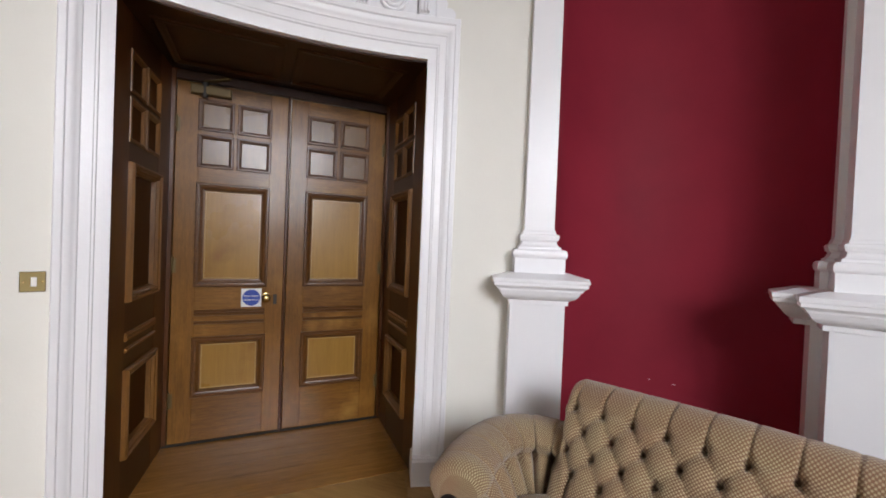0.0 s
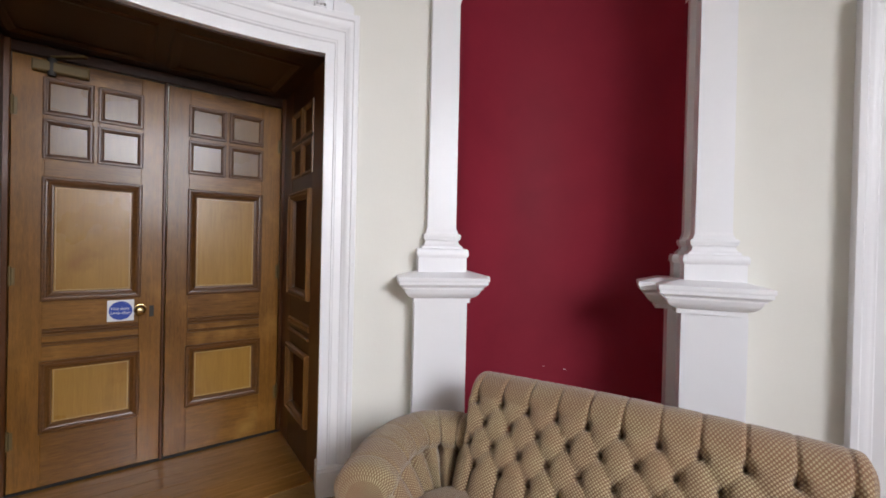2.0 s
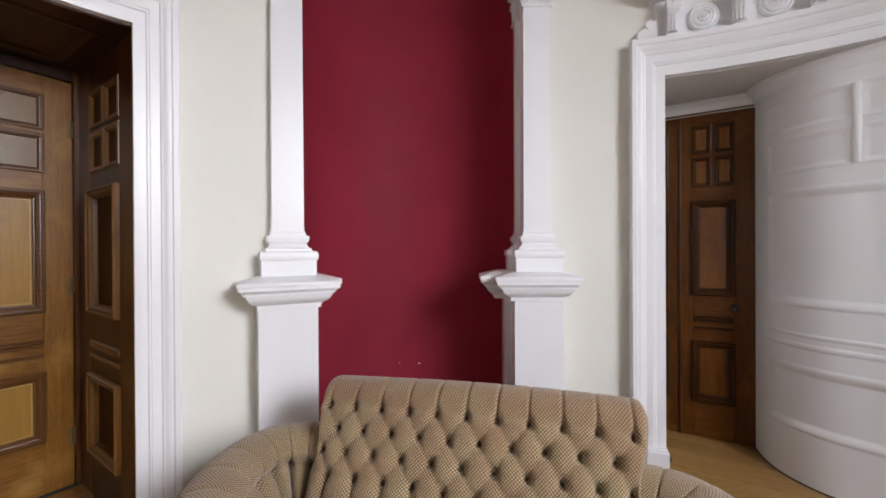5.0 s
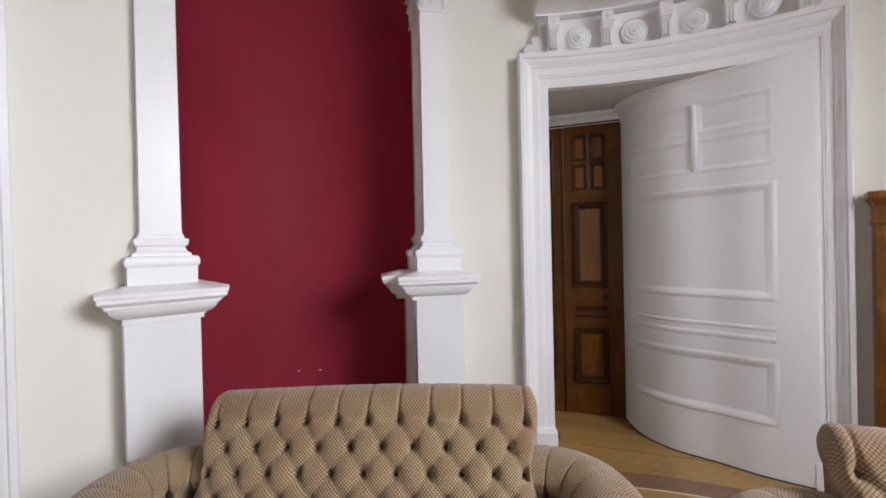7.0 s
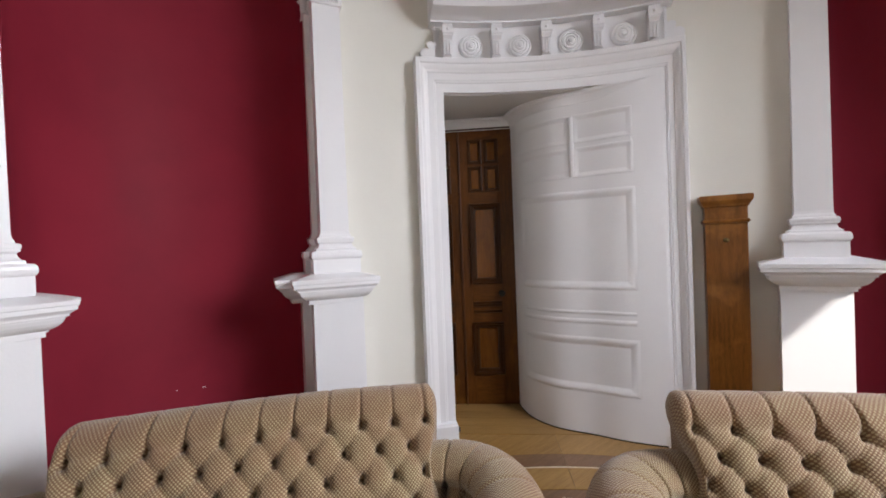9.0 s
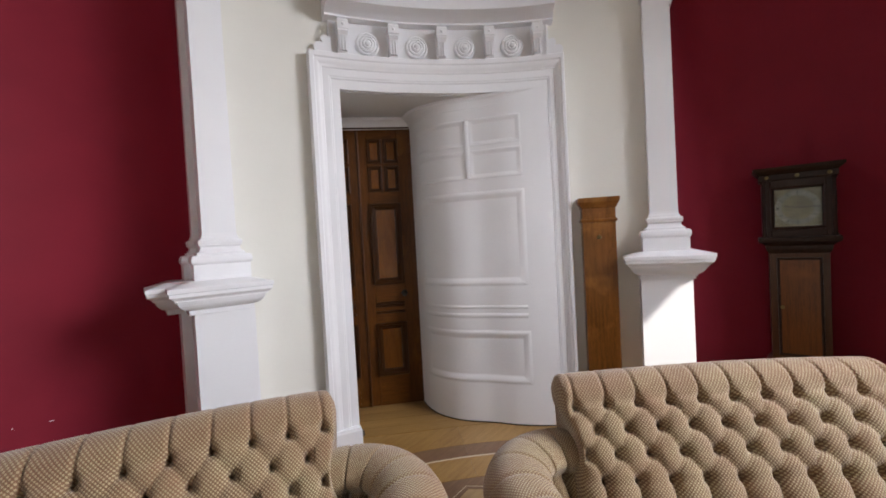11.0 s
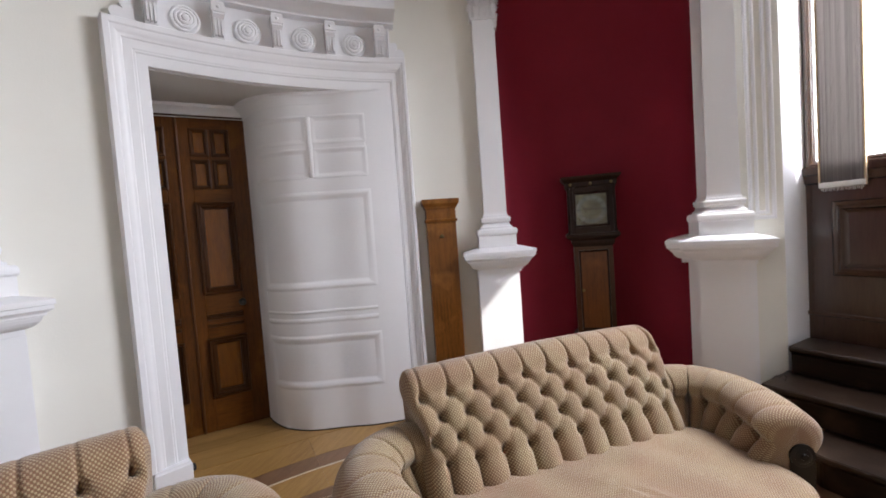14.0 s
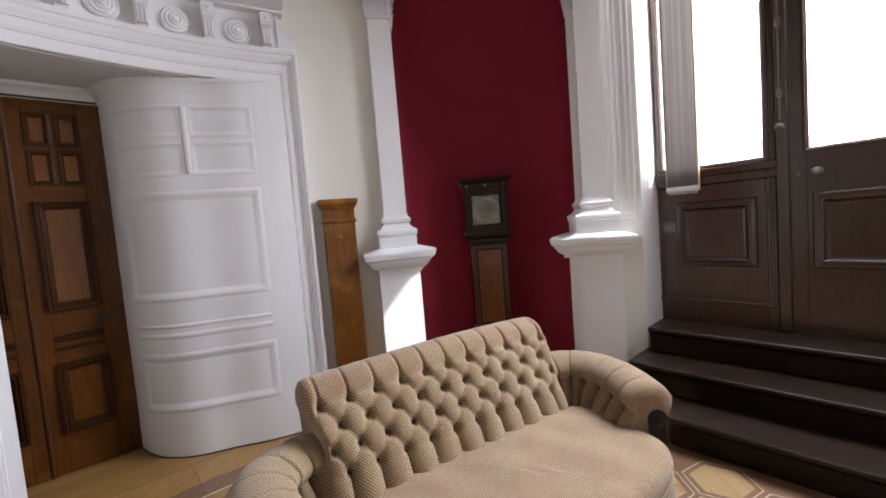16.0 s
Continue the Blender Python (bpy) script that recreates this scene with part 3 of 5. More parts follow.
def line_surface(p0, p1, side):
    d = Vector(p1) - Vector(p0)
    d.normalize()
    n = Vector((-d.y, d.x)) * side
    return lambda x, z, h: (p0[0] + d.x * x + n.x * h, p0[1] + d.y * x + n.y * h, z)


def panelled(parent, surf, x0, x1, px0, px1, height, mats, nx=1, thick=0.045, bold=1.0, low=ROW_LOW, fine=1.0):
    """Stiles, rails, four small panels, a tall one, a reeded band and a low one."""
    upright, level, field, trim = mats
    n1 = max(1, nx // 4) if nx > 1 else 1
    for a, b in ((x0, px0), (px1, x1)):
        part("stile", *soft_slab(a, b, 0.004, height, -thick, 0, surf, n1), upright, parent)
    for a, b in ((0.004, low[0]), (low[1], ROW_BIG[0]), (ROW_BIG[1], ROWS_SMALL[1][0]), (ROWS_SMALL[0][1], height)):
        part("rail", *slab(px0, px1, a, b, -thick, -0.001, surf, nx), level, parent)
    mid, half = (px0 + px1) / 2, 0.021
    part("muntin", *soft_slab(mid - half, mid + half, ROWS_SMALL[1][0], ROWS_SMALL[0][1], -thick, -0.002, surf, 1), upright, parent)
    for a, b in ((px0, mid - half), (mid + half, px1)):
        part("muntin", *slab(a, b, ROWS_SMALL[1][1], ROWS_SMALL[0][0], -thick, -0.003, surf, n1 * 2 if nx > 1 else 1), level, parent)
        for z0, z1 in ROWS_SMALL:
            k = max(1, nx // 2)
            pan = part("panel", *slab(a, b, z0, z1, -thick + 0.004, -0.012 * fine, surf, k), OAK_SMALL if field is OAK_PANEL else field, parent)
            part("panel_moulding", *moulding(a, b, z0, z1, [(u, h * fine) for u, h in BEAD], surf, k), trim, pan)
    for z0, z1 in (ROW_BIG, low):
        pan = part("panel", *slab(px0, px1, z0, z1, -thick + 0.004, -0.012 * bold, surf, nx), field, parent)
        part("panel_moulding", *moulding(px0, px1, z0, z1, [(u, h * bold) for u, h in BOLECTION], surf, nx), trim, pan)
        if field is OAK_PANEL:
            part("panel_line", *moulding(px0 + 0.05, px1 - 0.05, z0 + 0.05, z1 - 0.05, [(0.0, -0.012), (0.0005, -0.0105), (0.0035, -0.0105), (0.004, -0.012)], surf, nx), PALE_LINE, pan)
    z0, z1 = ROW_RIB
    band = []
    for c in (z0 + 0.012, z1 - 0.03, z1 - 0.008):
        band.append(ringed([(px0, px1, c - 0.012, c + 0.012, -0.002), (px0, px1, c - 0.011, c + 0.011, 0.006), (px0, px1, c - 0.006, c + 0.006, 0.014)], surf, nx))
    part("reeded_band", *join(*band), trim, parent)


def hinge(parent, x, z):
    part("hinge", *join(moved(lathe([(0.0, 0.0), (0.007, 0.0), (0.007, 0.1), (0.009, 0.103), (0.004, 0.112), (0.0, 0.112)], 10), x, -0.008, z - 0.05), box(x - 0.02, x + 0.02, -0.003, 0.0, z - 0.05, z + 0.05)), DULL, parent, "dark old brass hinge")


def knob(parent, x, y, z, r=0.028, material=None, name="door_knob", label="round brass knob"):
    prof = [(0.0, 0.07), (r * 0.6, 0.068), (r * 0.93, 0.058), (r, 0.048), (r * 0.9, 0.036), (r * 0.5, 0.028), (r * 0.4, 0.02), (r * 0.55, 0.012), (r * 1.05, 0.008), (r * 1.1, 0.0)]
    part(name, *moved(lathe(prof, 24, "y"), x, y, z), material or BRASS, parent, label, 50)


PALE_LINE = wood("pale_oak_line", (0.42, 0.29, 0.13), (0.55, 0.4, 0.2), 0.35, "z")
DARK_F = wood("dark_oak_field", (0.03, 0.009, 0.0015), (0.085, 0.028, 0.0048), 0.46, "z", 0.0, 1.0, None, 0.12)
OAK = (OAK_V, OAK_H, OAK_PANEL, MOULD)
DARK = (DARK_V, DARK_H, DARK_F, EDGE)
MID_V = wood("brown_oak_upright_grain", (0.045, 0.0135, 0.002), (0.16, 0.055, 0.0085), 0.34, "z", 0.0, 1.0, (0.2, 0.078, 0.013), 0.22)
MID_H = wood("brown_oak_level_grain", (0.045, 0.0135, 0.002), (0.16, 0.055, 0.0085), 0.34, "x", 0.0, 1.0, (0.2, 0.078, 0.013), 0.22)
RED_OAK = wood("reddish_oak_panel", (0.095, 0.03, 0.004), (0.24, 0.085, 0.0125), 0.22, "z", 0.12, 1.0, None, 0.35)
CTRIM = wood("dark_red_oak_moulding", (0.022, 0.0065, 0.001), (0.075, 0.025, 0.004), 0.36, "x", 0.0, 1.0, None, 0.22)
CDOOR = (MID_V, MID_H, RED_OAK, CTRIM)
DOOR_H = 2.555

# double door at the end of the wood-lined passage
PLANE_A, MEET_A, LEAF = 3.95, 0.052, 0.74
door_a = thing("door_1", bay(AXIS_A, MEET_A, PLANE_A), "closed pair of panelled oak doors, glossy and worn", "door", "", "structure")
for s in (-1, 1):
    leaf = part("door_leaf", *slab(min(s * 0.003, s * LEAF), max(s * 0.003, s * LEAF), 0.004, DOOR_H, -0.05, -0.04), OAK_V, door_a)
    x0, x1 = (-LEAF, -0.003) if s < 0 else (0.003, LEAF)
    px0, px1 = (-0.6, -0.143) if s < 0 else (0.133, 0.6)
    panelled(leaf, flat, x0, x1, px0, px1, DOOR_H, OAK, low=(0.34, 0.752))
    for z in (2.25, 1.27, 0.32):
        hinge(leaf, s * (LEAF - 0.004), z)
    if s < 0:
        knob(leaf, -0.135, 0, 1.037, 0.034)
        part("keyhole_plate", *join(soft_slab(-0.085, -0.06, 0.985, 1.06, 0, 0.004), lathe([(0.0, 0.0)] * 2, 3)), IRON, leaf, "dark keyhole plate")
part("meeting_bead", *moved(lathe([(0.0, 0.0), (0.011, 0.0), (0.011, DOOR_H), (0.0, DOOR_H)], 10), -0.012, -0.004, 0.002), DARK_V, door_a)
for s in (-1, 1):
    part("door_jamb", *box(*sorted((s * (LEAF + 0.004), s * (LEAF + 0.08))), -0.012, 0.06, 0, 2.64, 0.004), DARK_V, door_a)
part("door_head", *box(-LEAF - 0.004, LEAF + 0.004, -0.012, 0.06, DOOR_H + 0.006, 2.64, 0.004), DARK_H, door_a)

# Black strip for the dark gap under the doors: shade and dirt in colour.
part("threshold", *box(-LEAF - 0.05, LEAF + 0.05, -0.014, 0.05, 0.0, 0.016, 0.004), BLACK, door_a, "dark worn threshold strip")

sign = thing("fire_door_sign", bay(AXIS_A, MEET_A, PLANE_A) @ pose(-0.235, -0.0035, 1.038), "small square white sign with blue disc on the oak door", "sign")
part("sign_plate", *soft_slab(-0.068, 0.068, -0.068, 0.068, 0, 0.003, e=0.001), PLASTIC, sign)
part("blue_disc", *moved(lathe([(0.0, 0.0005), (0.06, 0.0005), (0.06, -0.002)], 32, "y"), 0, -0.0035, 0), BLUE, sign, "blue printed disc", 30)
for row, words in enumerate(("Fire door", "keep shut")):
    cu = bpy.data.curves.new("sign_text", "FONT")
    cu.body, cu.size, cu.align_x, cu.align_y, cu.extrude = words, 0.026, "CENTER", "CENTER", 0.0003
    cu.materials.append(PLASTIC)
    ob = new("sign_text", cu)
    ob.parent = sign
    ob.matrix_basis = pose(0, -0.0048, 0.013 - 0.027 * row, 90, 0, 0)

closer = thing("door_closer", bay(AXIS_A, MEET_A, PLANE_A) @ pose(-0.53, 0, 2.5), "dull brass overhead door closer with folding arm", "door closer")
part("closer_body", *soft_slab(-0.125, 0.125, -0.03, 0.03, 0.001, 0.05, e=0.006), DULL, closer)
part("spindle", *moved(lathe([(0.0, -0.05), (0.018, -0.05), (0.022, -0.03), (0.022, 0.05), (0.0, 0.055)], 14), -0.04, -0.03, 0), IRON, closer)
for (xa, ya), (xb, yb) in (((-0.04, -0.03), (0.12, -0.16)), ((0.12, -0.16), (-0.02, -0.03))):
    d = Vector((xb - xa, yb - ya)).normalized() * 0.011
    vs = [(x + sx * -d.y, y + sx * d.x, z) for z in (0.055, 0.066) for x, y in ((xa, ya), (xb, yb)) for sx in (-1, 1)]
    part("closer_arm", vs, [(0, 1, 3, 2), (4, 5, 7, 6), (0, 1, 5, 4), (2, 3, 7, 6), (0, 2, 6, 4), (1, 3, 7, 5)], DULL, closer)

# wood lining of that passage
FRONT = WALL_R * math.sin(radians(HALF_DOOR))
lining = thing("passage_lining", bay(AXIS_A), "dark oak panelled lining of the deep doorway", "panelling", "", "structure")
for s in (-1, 1):
    p0, p1 = (s * FRONT, 3.0), (MEET_A + s * (LEAF + 0.03), PLANE_A)
    surf = line_surface(p0, p1, 1 if s > 0 else -1)
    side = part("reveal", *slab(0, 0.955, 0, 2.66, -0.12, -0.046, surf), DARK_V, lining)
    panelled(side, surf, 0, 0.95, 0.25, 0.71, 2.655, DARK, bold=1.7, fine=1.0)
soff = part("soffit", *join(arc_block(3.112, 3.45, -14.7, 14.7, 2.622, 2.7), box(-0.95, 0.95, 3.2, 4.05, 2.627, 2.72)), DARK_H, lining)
for x0, x1 in ((-0.7, -0.03), (0.03, 0.72)):
    v, f = moulding(x0, x1, 0, 0.62, [(0, 0), (0.008, 0.007), (0.02, 0.009), (0.035, 0.005), (0.05, 0.003), (0.06, 0.0)])
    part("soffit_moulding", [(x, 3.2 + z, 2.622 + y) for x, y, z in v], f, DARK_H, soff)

# ---- passage with the curved white panelling ----
CORNERS = [(0.82, 2.91), (0.757, 2.926), (0.68, 2.946), (0.58, 2.975), (0.45, 3.022), (0.28, 3.11), (0.1, 3.183), (-0.02, 3.26), (-0.135, 3.39), (-0.205, 3.56), (-0.24, 3.75), (-0.25, 3.95)]


def curved_surface(pts):
    fine = []
    for i in range(1, len(pts) - 2):
        p = [Vector(q) for q in pts[i - 1 : i + 3]]
        for k in range(16):
            t = k / 16
            fine.append(0.5 * (2 * p[1] + (p[2] - p[0]) * t + (2 * p[0] - 5 * p[1] + 4 * p[2] - p[3]) * t * t + (3 * p[1] - p[0] - 3 * p[2] + p[3]) * t**3))
    fine.append(Vector(pts[-2]))
    dist = [0.0]
    for a, b in zip(fine, fine[1:]):
        dist.append(dist[-1] + (b - a).length)

    def at(x, z, h):
        x = min(max(x, 0.0), dist[-1] - 1e-5)
        i = next(k for k in range(len(dist) - 1) if dist[k + 1] >= x)
        t = (x - dist[i]) / (dist[i + 1] - dist[i])
        p = fine[i].lerp(fine[i + 1], t)
        a, b = fine[min(i + 2, len(fine) - 1)] - fine[max(i - 1, 0)], fine[min(i + 3, len(fine) - 1)] - fine[max(i, 0)]
        d = a.lerp(b, t).normalized()
        return (p.x - d.y * h, p.y + d.x * h, z)

    return at, dist[-1]


drum_at, drum_len = curved_surface([(a, b) for a, b in CORNERS])
drum = thing("curved_panelling", bay(AXIS_B), "white painted panelling bulging in a curve inside the doorway", "panelling", "", "structure")
core = part("curved_body", *slab(0, drum_len, 0, 2.63, -0.12, -0.046, drum_at, 60), WHITE, drum, "", True)


def panelled_curve(parent, surf, x0, x1, cols, height):
    soft_frame = [(-0.018, 0.0), (-0.012, 0.002), (-0.004, 0.005), (0.006, 0.006), (0.013, 0.004), (0.022, 0.002), (0.031, -0.002), (0.04, -0.006), (0.048, -0.008)]
    soft_bead = [(-0.01, 0.0), (-0.006, 0.002), (0.002, 0.003), (0.01, 0.0), (0.018, -0.003), (0.026, -0.007), (0.034, -0.008)]
    nx = 40
    low0 = 0.345
    bands = [(0.0, low0), (0.735, ROW_BIG[0]), (ROW_BIG[1], ROWS_SMALL[1][0]), (ROWS_SMALL[0][1], height)]
    a, b = cols
    for p, q, n in ((x0, a, 8), (b, x1, 10)):
        part("stile", *slab(p, q, 0, height, -0.05, 0, surf, n), WHITE, parent, "", True)
    for p, q in bands:
        part("rail", *slab(a, b, p, q, -0.05, -0.0005, surf, nx), WHITE, parent, "", True)
    mid = a + (b - a) * 0.45
    part("muntin", *soft_slab(mid - 0.022, mid + 0.022, ROWS_SMALL[1][0], ROWS_SMALL[0][1], -0.05, 0.009, surf, 2, e=0.009), WHITE, parent, "", 70)
    for p, q in ((a, mid - 0.02), (mid + 0.02, b)):
        part("muntin", *soft_slab(p, q, ROWS_SMALL[1][1], ROWS_SMALL[0][0], -0.05, 0.001, surf, 14), WHITE, parent, "", True)
        for z0, z1 in ROWS_SMALL:
            part("panel", *join(slab(p, q, z0, z1, -0.04, -0.008, surf, 18), moulding(p, q, z0, z1, soft_bead, surf, 18)), WHITE, parent, "", 80)
    for z0, z1 in (ROW_BIG, (low0, 0.735)):
        part("panel", *join(slab(a, b, z0, z1, -0.04, -0.008, surf, nx), moulding(a, b, z0, z1, soft_frame, surf, nx)), WHITE, parent, "", 80)
    z0, z1 = ROW_RIB
    band = [ringed([(a, b, c - w, c + w, -0.001), (a, b, c - w * 0.7, c + w * 0.7, 0.003), (a, b, c - w * 0.2, c + w * 0.2, 0.005)], surf, nx) for c, w in ((z1 - 0.012, 0.014), (z0 + 0.022, 0.02))]
    part("reeded_band", *join(*band), WHITE, parent, "", 80)


panelled_curve(core, drum_at, 0, drum_len, (0.2, drum_len - 0.265), 2.625)
# Black strip along the foot: shade of the floor gap, put in as colour.
part("foot_strip", *slab(0, drum_len, 0.0, 0.009, -0.04, 0.003, drum_at, 50), BLACK, drum, "dark gap along the floor")

PLANE_C = 3.7
setting("ceiling_passage", join(arc_block(3.112, 3.45, -14.7, 14.7, 2.624, 2.7), box(-1.5, 1.0, 3.2, 4.2, 2.629, 2.74)), CEIL, "white plaster soffit of the passage", "ceiling", bay(AXIS_B))
COVE = [(0.0, 2.53), (0.006, 2.532), (0.008, 2.545), (0.016, 2.562), (0.032, 2.582), (0.054, 2.596), (0.07, 2.6), (0.072, 2.623)]
cove = [ringed([(0.02, drum_len, z, 2.623, h) for h, z in COVE], lambda x, z, h: drum_at(x, 2.623 + (z - 2.623) * min(1.0, max(0.0, x - 0.08) / 0.34), h * (0.25 * min(1.0, x / 0.4) + 0.75 * min(1.0, max(0.0, x - 0.75) / 0.4))), 60)]
cove.append(ringed([(-1.5, -0.15, z, 2.623, h - PLANE_C) for h, z in COVE]))
setting("trim_cove", join(*cove), WHITE, "small white cornice under the passage soffit", "cornice", bay(AXIS_B))
setting("wall_passage_back", box(-1.6, 1.2, PLANE_C + 0.05, PLANE_C + 0.2, 0, 2.74), WHITE, "white wall behind the passage door", "wall", bay(AXIS_B))
setting("wall_passage_side", slab(0, 1.0, 0, 2.7, -0.1, 0, line_surface((-FRONT - 0.01, 3.05), (-1.42, 3.78), -1)), WHITE, "white reveal of the passage", "wall", bay(AXIS_B))
door_c = thing("door_2", bay(AXIS_B, 0, PLANE_C), "closed dark oak panelled doors at the end of the passage", "door", "", "structure")
for x0, x1, e0, e1 in ((-0.712, -0.19, 0.088, 0.175), (-1.26, -0.719, 0.175, 0.088)):
    leaf = part("door_leaf", *slab(x0, x1, 0.004, 2.53, -0.049, -0.04), MID_V, door_c)
    panelled(leaf, flat, x0, x1, x0 + e0, x1 - e1, 2.53, CDOOR, bold=1.7, fine=0.9)
    if x0 > -0.8:
        knob(leaf, x1 - 0.172, 0, 1.03, 0.026, IRON, "door_knob", "small dark knob")
part("meeting_bead", *moved(lathe([(0.0, 0.0), (0.01, 0.0), (0.01, 2.52), (0.0, 2.52)], 10), -0.7155, -0.004, 0.003), DARK_V, door_c)
part("door_head", *box(-1.4, -0.15, -0.01, 0.05, 2.535, 2.57), DARK_H, door_c)

# ---- glazed garden door up three steps ----
PEWTER = paint("tarnished_metal", (0.2, 0.18, 0.16), 0.38, 0.2)
PEWTER.node_tree.nodes["Principled BSDF"].inputs["Metallic"].default_value = 0.8
PLANE_D, SILL, TOP_D = 3.1, 0.57, 4.0
win = thing("window_1", bay(AXIS_D, 0, PLANE_D), "tall glazed door with side lights in dark stained wood", "window", "", "structure")


def light(x0, x1, gx0, gx1, z0, zg, low):
    """One glazed leaf: frame, pane, sill rail and the panel below."""
    fr = part("window_frame", *join(soft_slab(x0, gx0, z0, TOP_D, -0.06, 0), soft_slab(gx1, x1, z0, TOP_D, -0.06, 0), slab(gx0, gx1, TOP_D - 0.08, TOP_D, -0.06, -0.001), slab(gx0, gx1, z0, zg, -0.06, -0.001)), DOORD, win)
    part("glazing_bead", *moulding(gx0, gx1, zg, TOP_D - 0.08, [(-0.02, 0.0), (-0.016, 0.014), (-0.004, 0.016), (0.004, 0.006), (0.012, 0.0), (0.02, -0.03)]), DOORD, fr)
    pane = part("pane", *slab(gx0, gx1, zg, TOP_D - 0.08, -0.034, -0.028), GLASS, win, "clear window pane")
    pane.visible_shadow = False
    a, b, c, d = low
    pan = part("panel", *slab(a, b, c, d, -0.03, -0.0005), DOORD, win)
    part("panel_moulding", *moulding(a, b, c, d, [(-0.012, 0.0), (-0.011, 0.012), (-0.004, 0.02), (0.006, 0.022), (0.014, 0.018), (0.022, 0.02), (0.032, 0.026), (0.04, 0.024), (0.05, 0.012), (0.06, 0.004), (0.07, -0.0004)]), DOORD, pan)
    return fr


for s in (-1, 1):
    xs = sorted((s * 1.24, s * 0.425))
    gx = sorted((s * 1.157, s * 0.49))
    lo = sorted((s * 1.04, s * 0.55))
    fr = light(xs[0], xs[1], gx[0], gx[1], SILL, 1.77, (lo[0], lo[1], 1.03, 1.5))
    part("window_sill", *ringed([(xs[0], xs[1], 1.63, 1.76, 0.0), (xs[0], xs[1], 1.64, 1.755, 0.016), (xs[0], xs[1], 1.69, 1.75, 0.024), (xs[0], xs[1], 1.7, 1.745, 0.034), (xs[0], xs[1], 1.725, 1.738, 0.036)]), DOORD, win)
    part("skirting_band", *soft_slab(xs[0] + 0.01, xs[1] - 0.02, 0.735, 0.765, 0, 0.014, e=0.006), DOORD, win)
    px = sorted((s * 0.433, s * 0.358))
    part("post", *soft_slab(px[0], px[1], SILL, TOP_D, -0.055, 0.022, e=0.01), DOORD, win)
    for off in (0.442, 0.456, 0.472):
        part("post_bead", *moved(lathe([(0.0, 0.0), (0.007, 0.0), (0.007, TOP_D - 0.77), (0.0, TOP_D - 0.77)], 8), s * off, -0.002, 0.767), DOORD, win)
light(-0.368, 0.368, -0.275, 0.275, SILL, 1.79, (-0.24, 0.24, 1.03, 1.5))
knob(win, -0.225, 0, 1.64, 0.028, PEWTER, "door_knob", "dull grey metal knob")
knob(win, -0.31, 0, 1.63, 0.008, OLDBRASS, "key_escutcheon", "small bright escutcheon")
latch = part("espagnolette", *join(moved(lathe([(0.0, 0.0), (0.007, 0.0), (0.007, 1.7), (0.0, 1.7)], 8), -0.4, -0.03, 2.0), box(-0.414, -0.386, -0.042, -0.018, 2.15, 2.2, 0.003), box(-0.414, -0.386, -0.042, -0.018, 2.6, 2.65, 0.003)), PEWTER, win, "long grey metal bolt")
knob(win, -0.4, -0.03, 1.955, 0.022, PEWTER, "bolt_knob", "dull grey bolt knob")
part("head", *box(-1.26, 1.26, -0.01, 0.07, TOP_D, TOP_D + 0.08), DOORD, win)

for s in (-1, 1):
    surf = line_surface((s * 1.222, 2.868), (s * 1.185, 3.105), 1 if s > 0 else -1)
    setting(f"window_reveal_{1 if s < 0 else 2}", slab(0, 0.236, 0, 4.1, -0.25, 0, surf), WHITE, "white painted reveal beside the glazed door", "reveal", bay(AXIS_D))
    arc = around(WALL_R)
    lo, hi = sorted((s * radians(26.6) * WALL_R, s * radians(23.7) * WALL_R))
    v, f = moulding(lo, hi, 1.42, 4.1, [(0.0, 0.0), (0.006, 0.008), (0.016, 0.009), (0.028, 0.003), (0.04, 0.003), (0.05, 0.008), (0.058, 0.008), (0.066, 0.0)], arc, 3)
    setting(f"trim_window_{1 if s < 0 else 2}", (v, f), WHITE, "white raised panel moulding beside the glazed door", "trim", bay(AXIS_D))
    setting(f"trim_window_lining_{1 if s < 0 else 2}", slab(min(lo, s * 1.257), max(hi, s * 1.257), 0, 4.1, 0, 0.003, arc, 6), CREAM, "cream painted lining beside the glazed door", "trim", bay(AXIS_D))
setting("window_soffit", box(-1.3, 1.3, 2.85, 3.3, 4.05, 4.2), WHITE, "white soffit over the glazed door", "reveal", bay(AXIS_D))

# Unseen wall behind the steps, added to stop sun leaking under the door.
setting("wall_below_window", box(-1.4, 1.4, PLANE_D + 0.07, PLANE_D + 0.3, -0.2, 0.62), CREAM, "unseen plain wall added under the glazed door against light leaks", "wall", bay(AXIS_D))

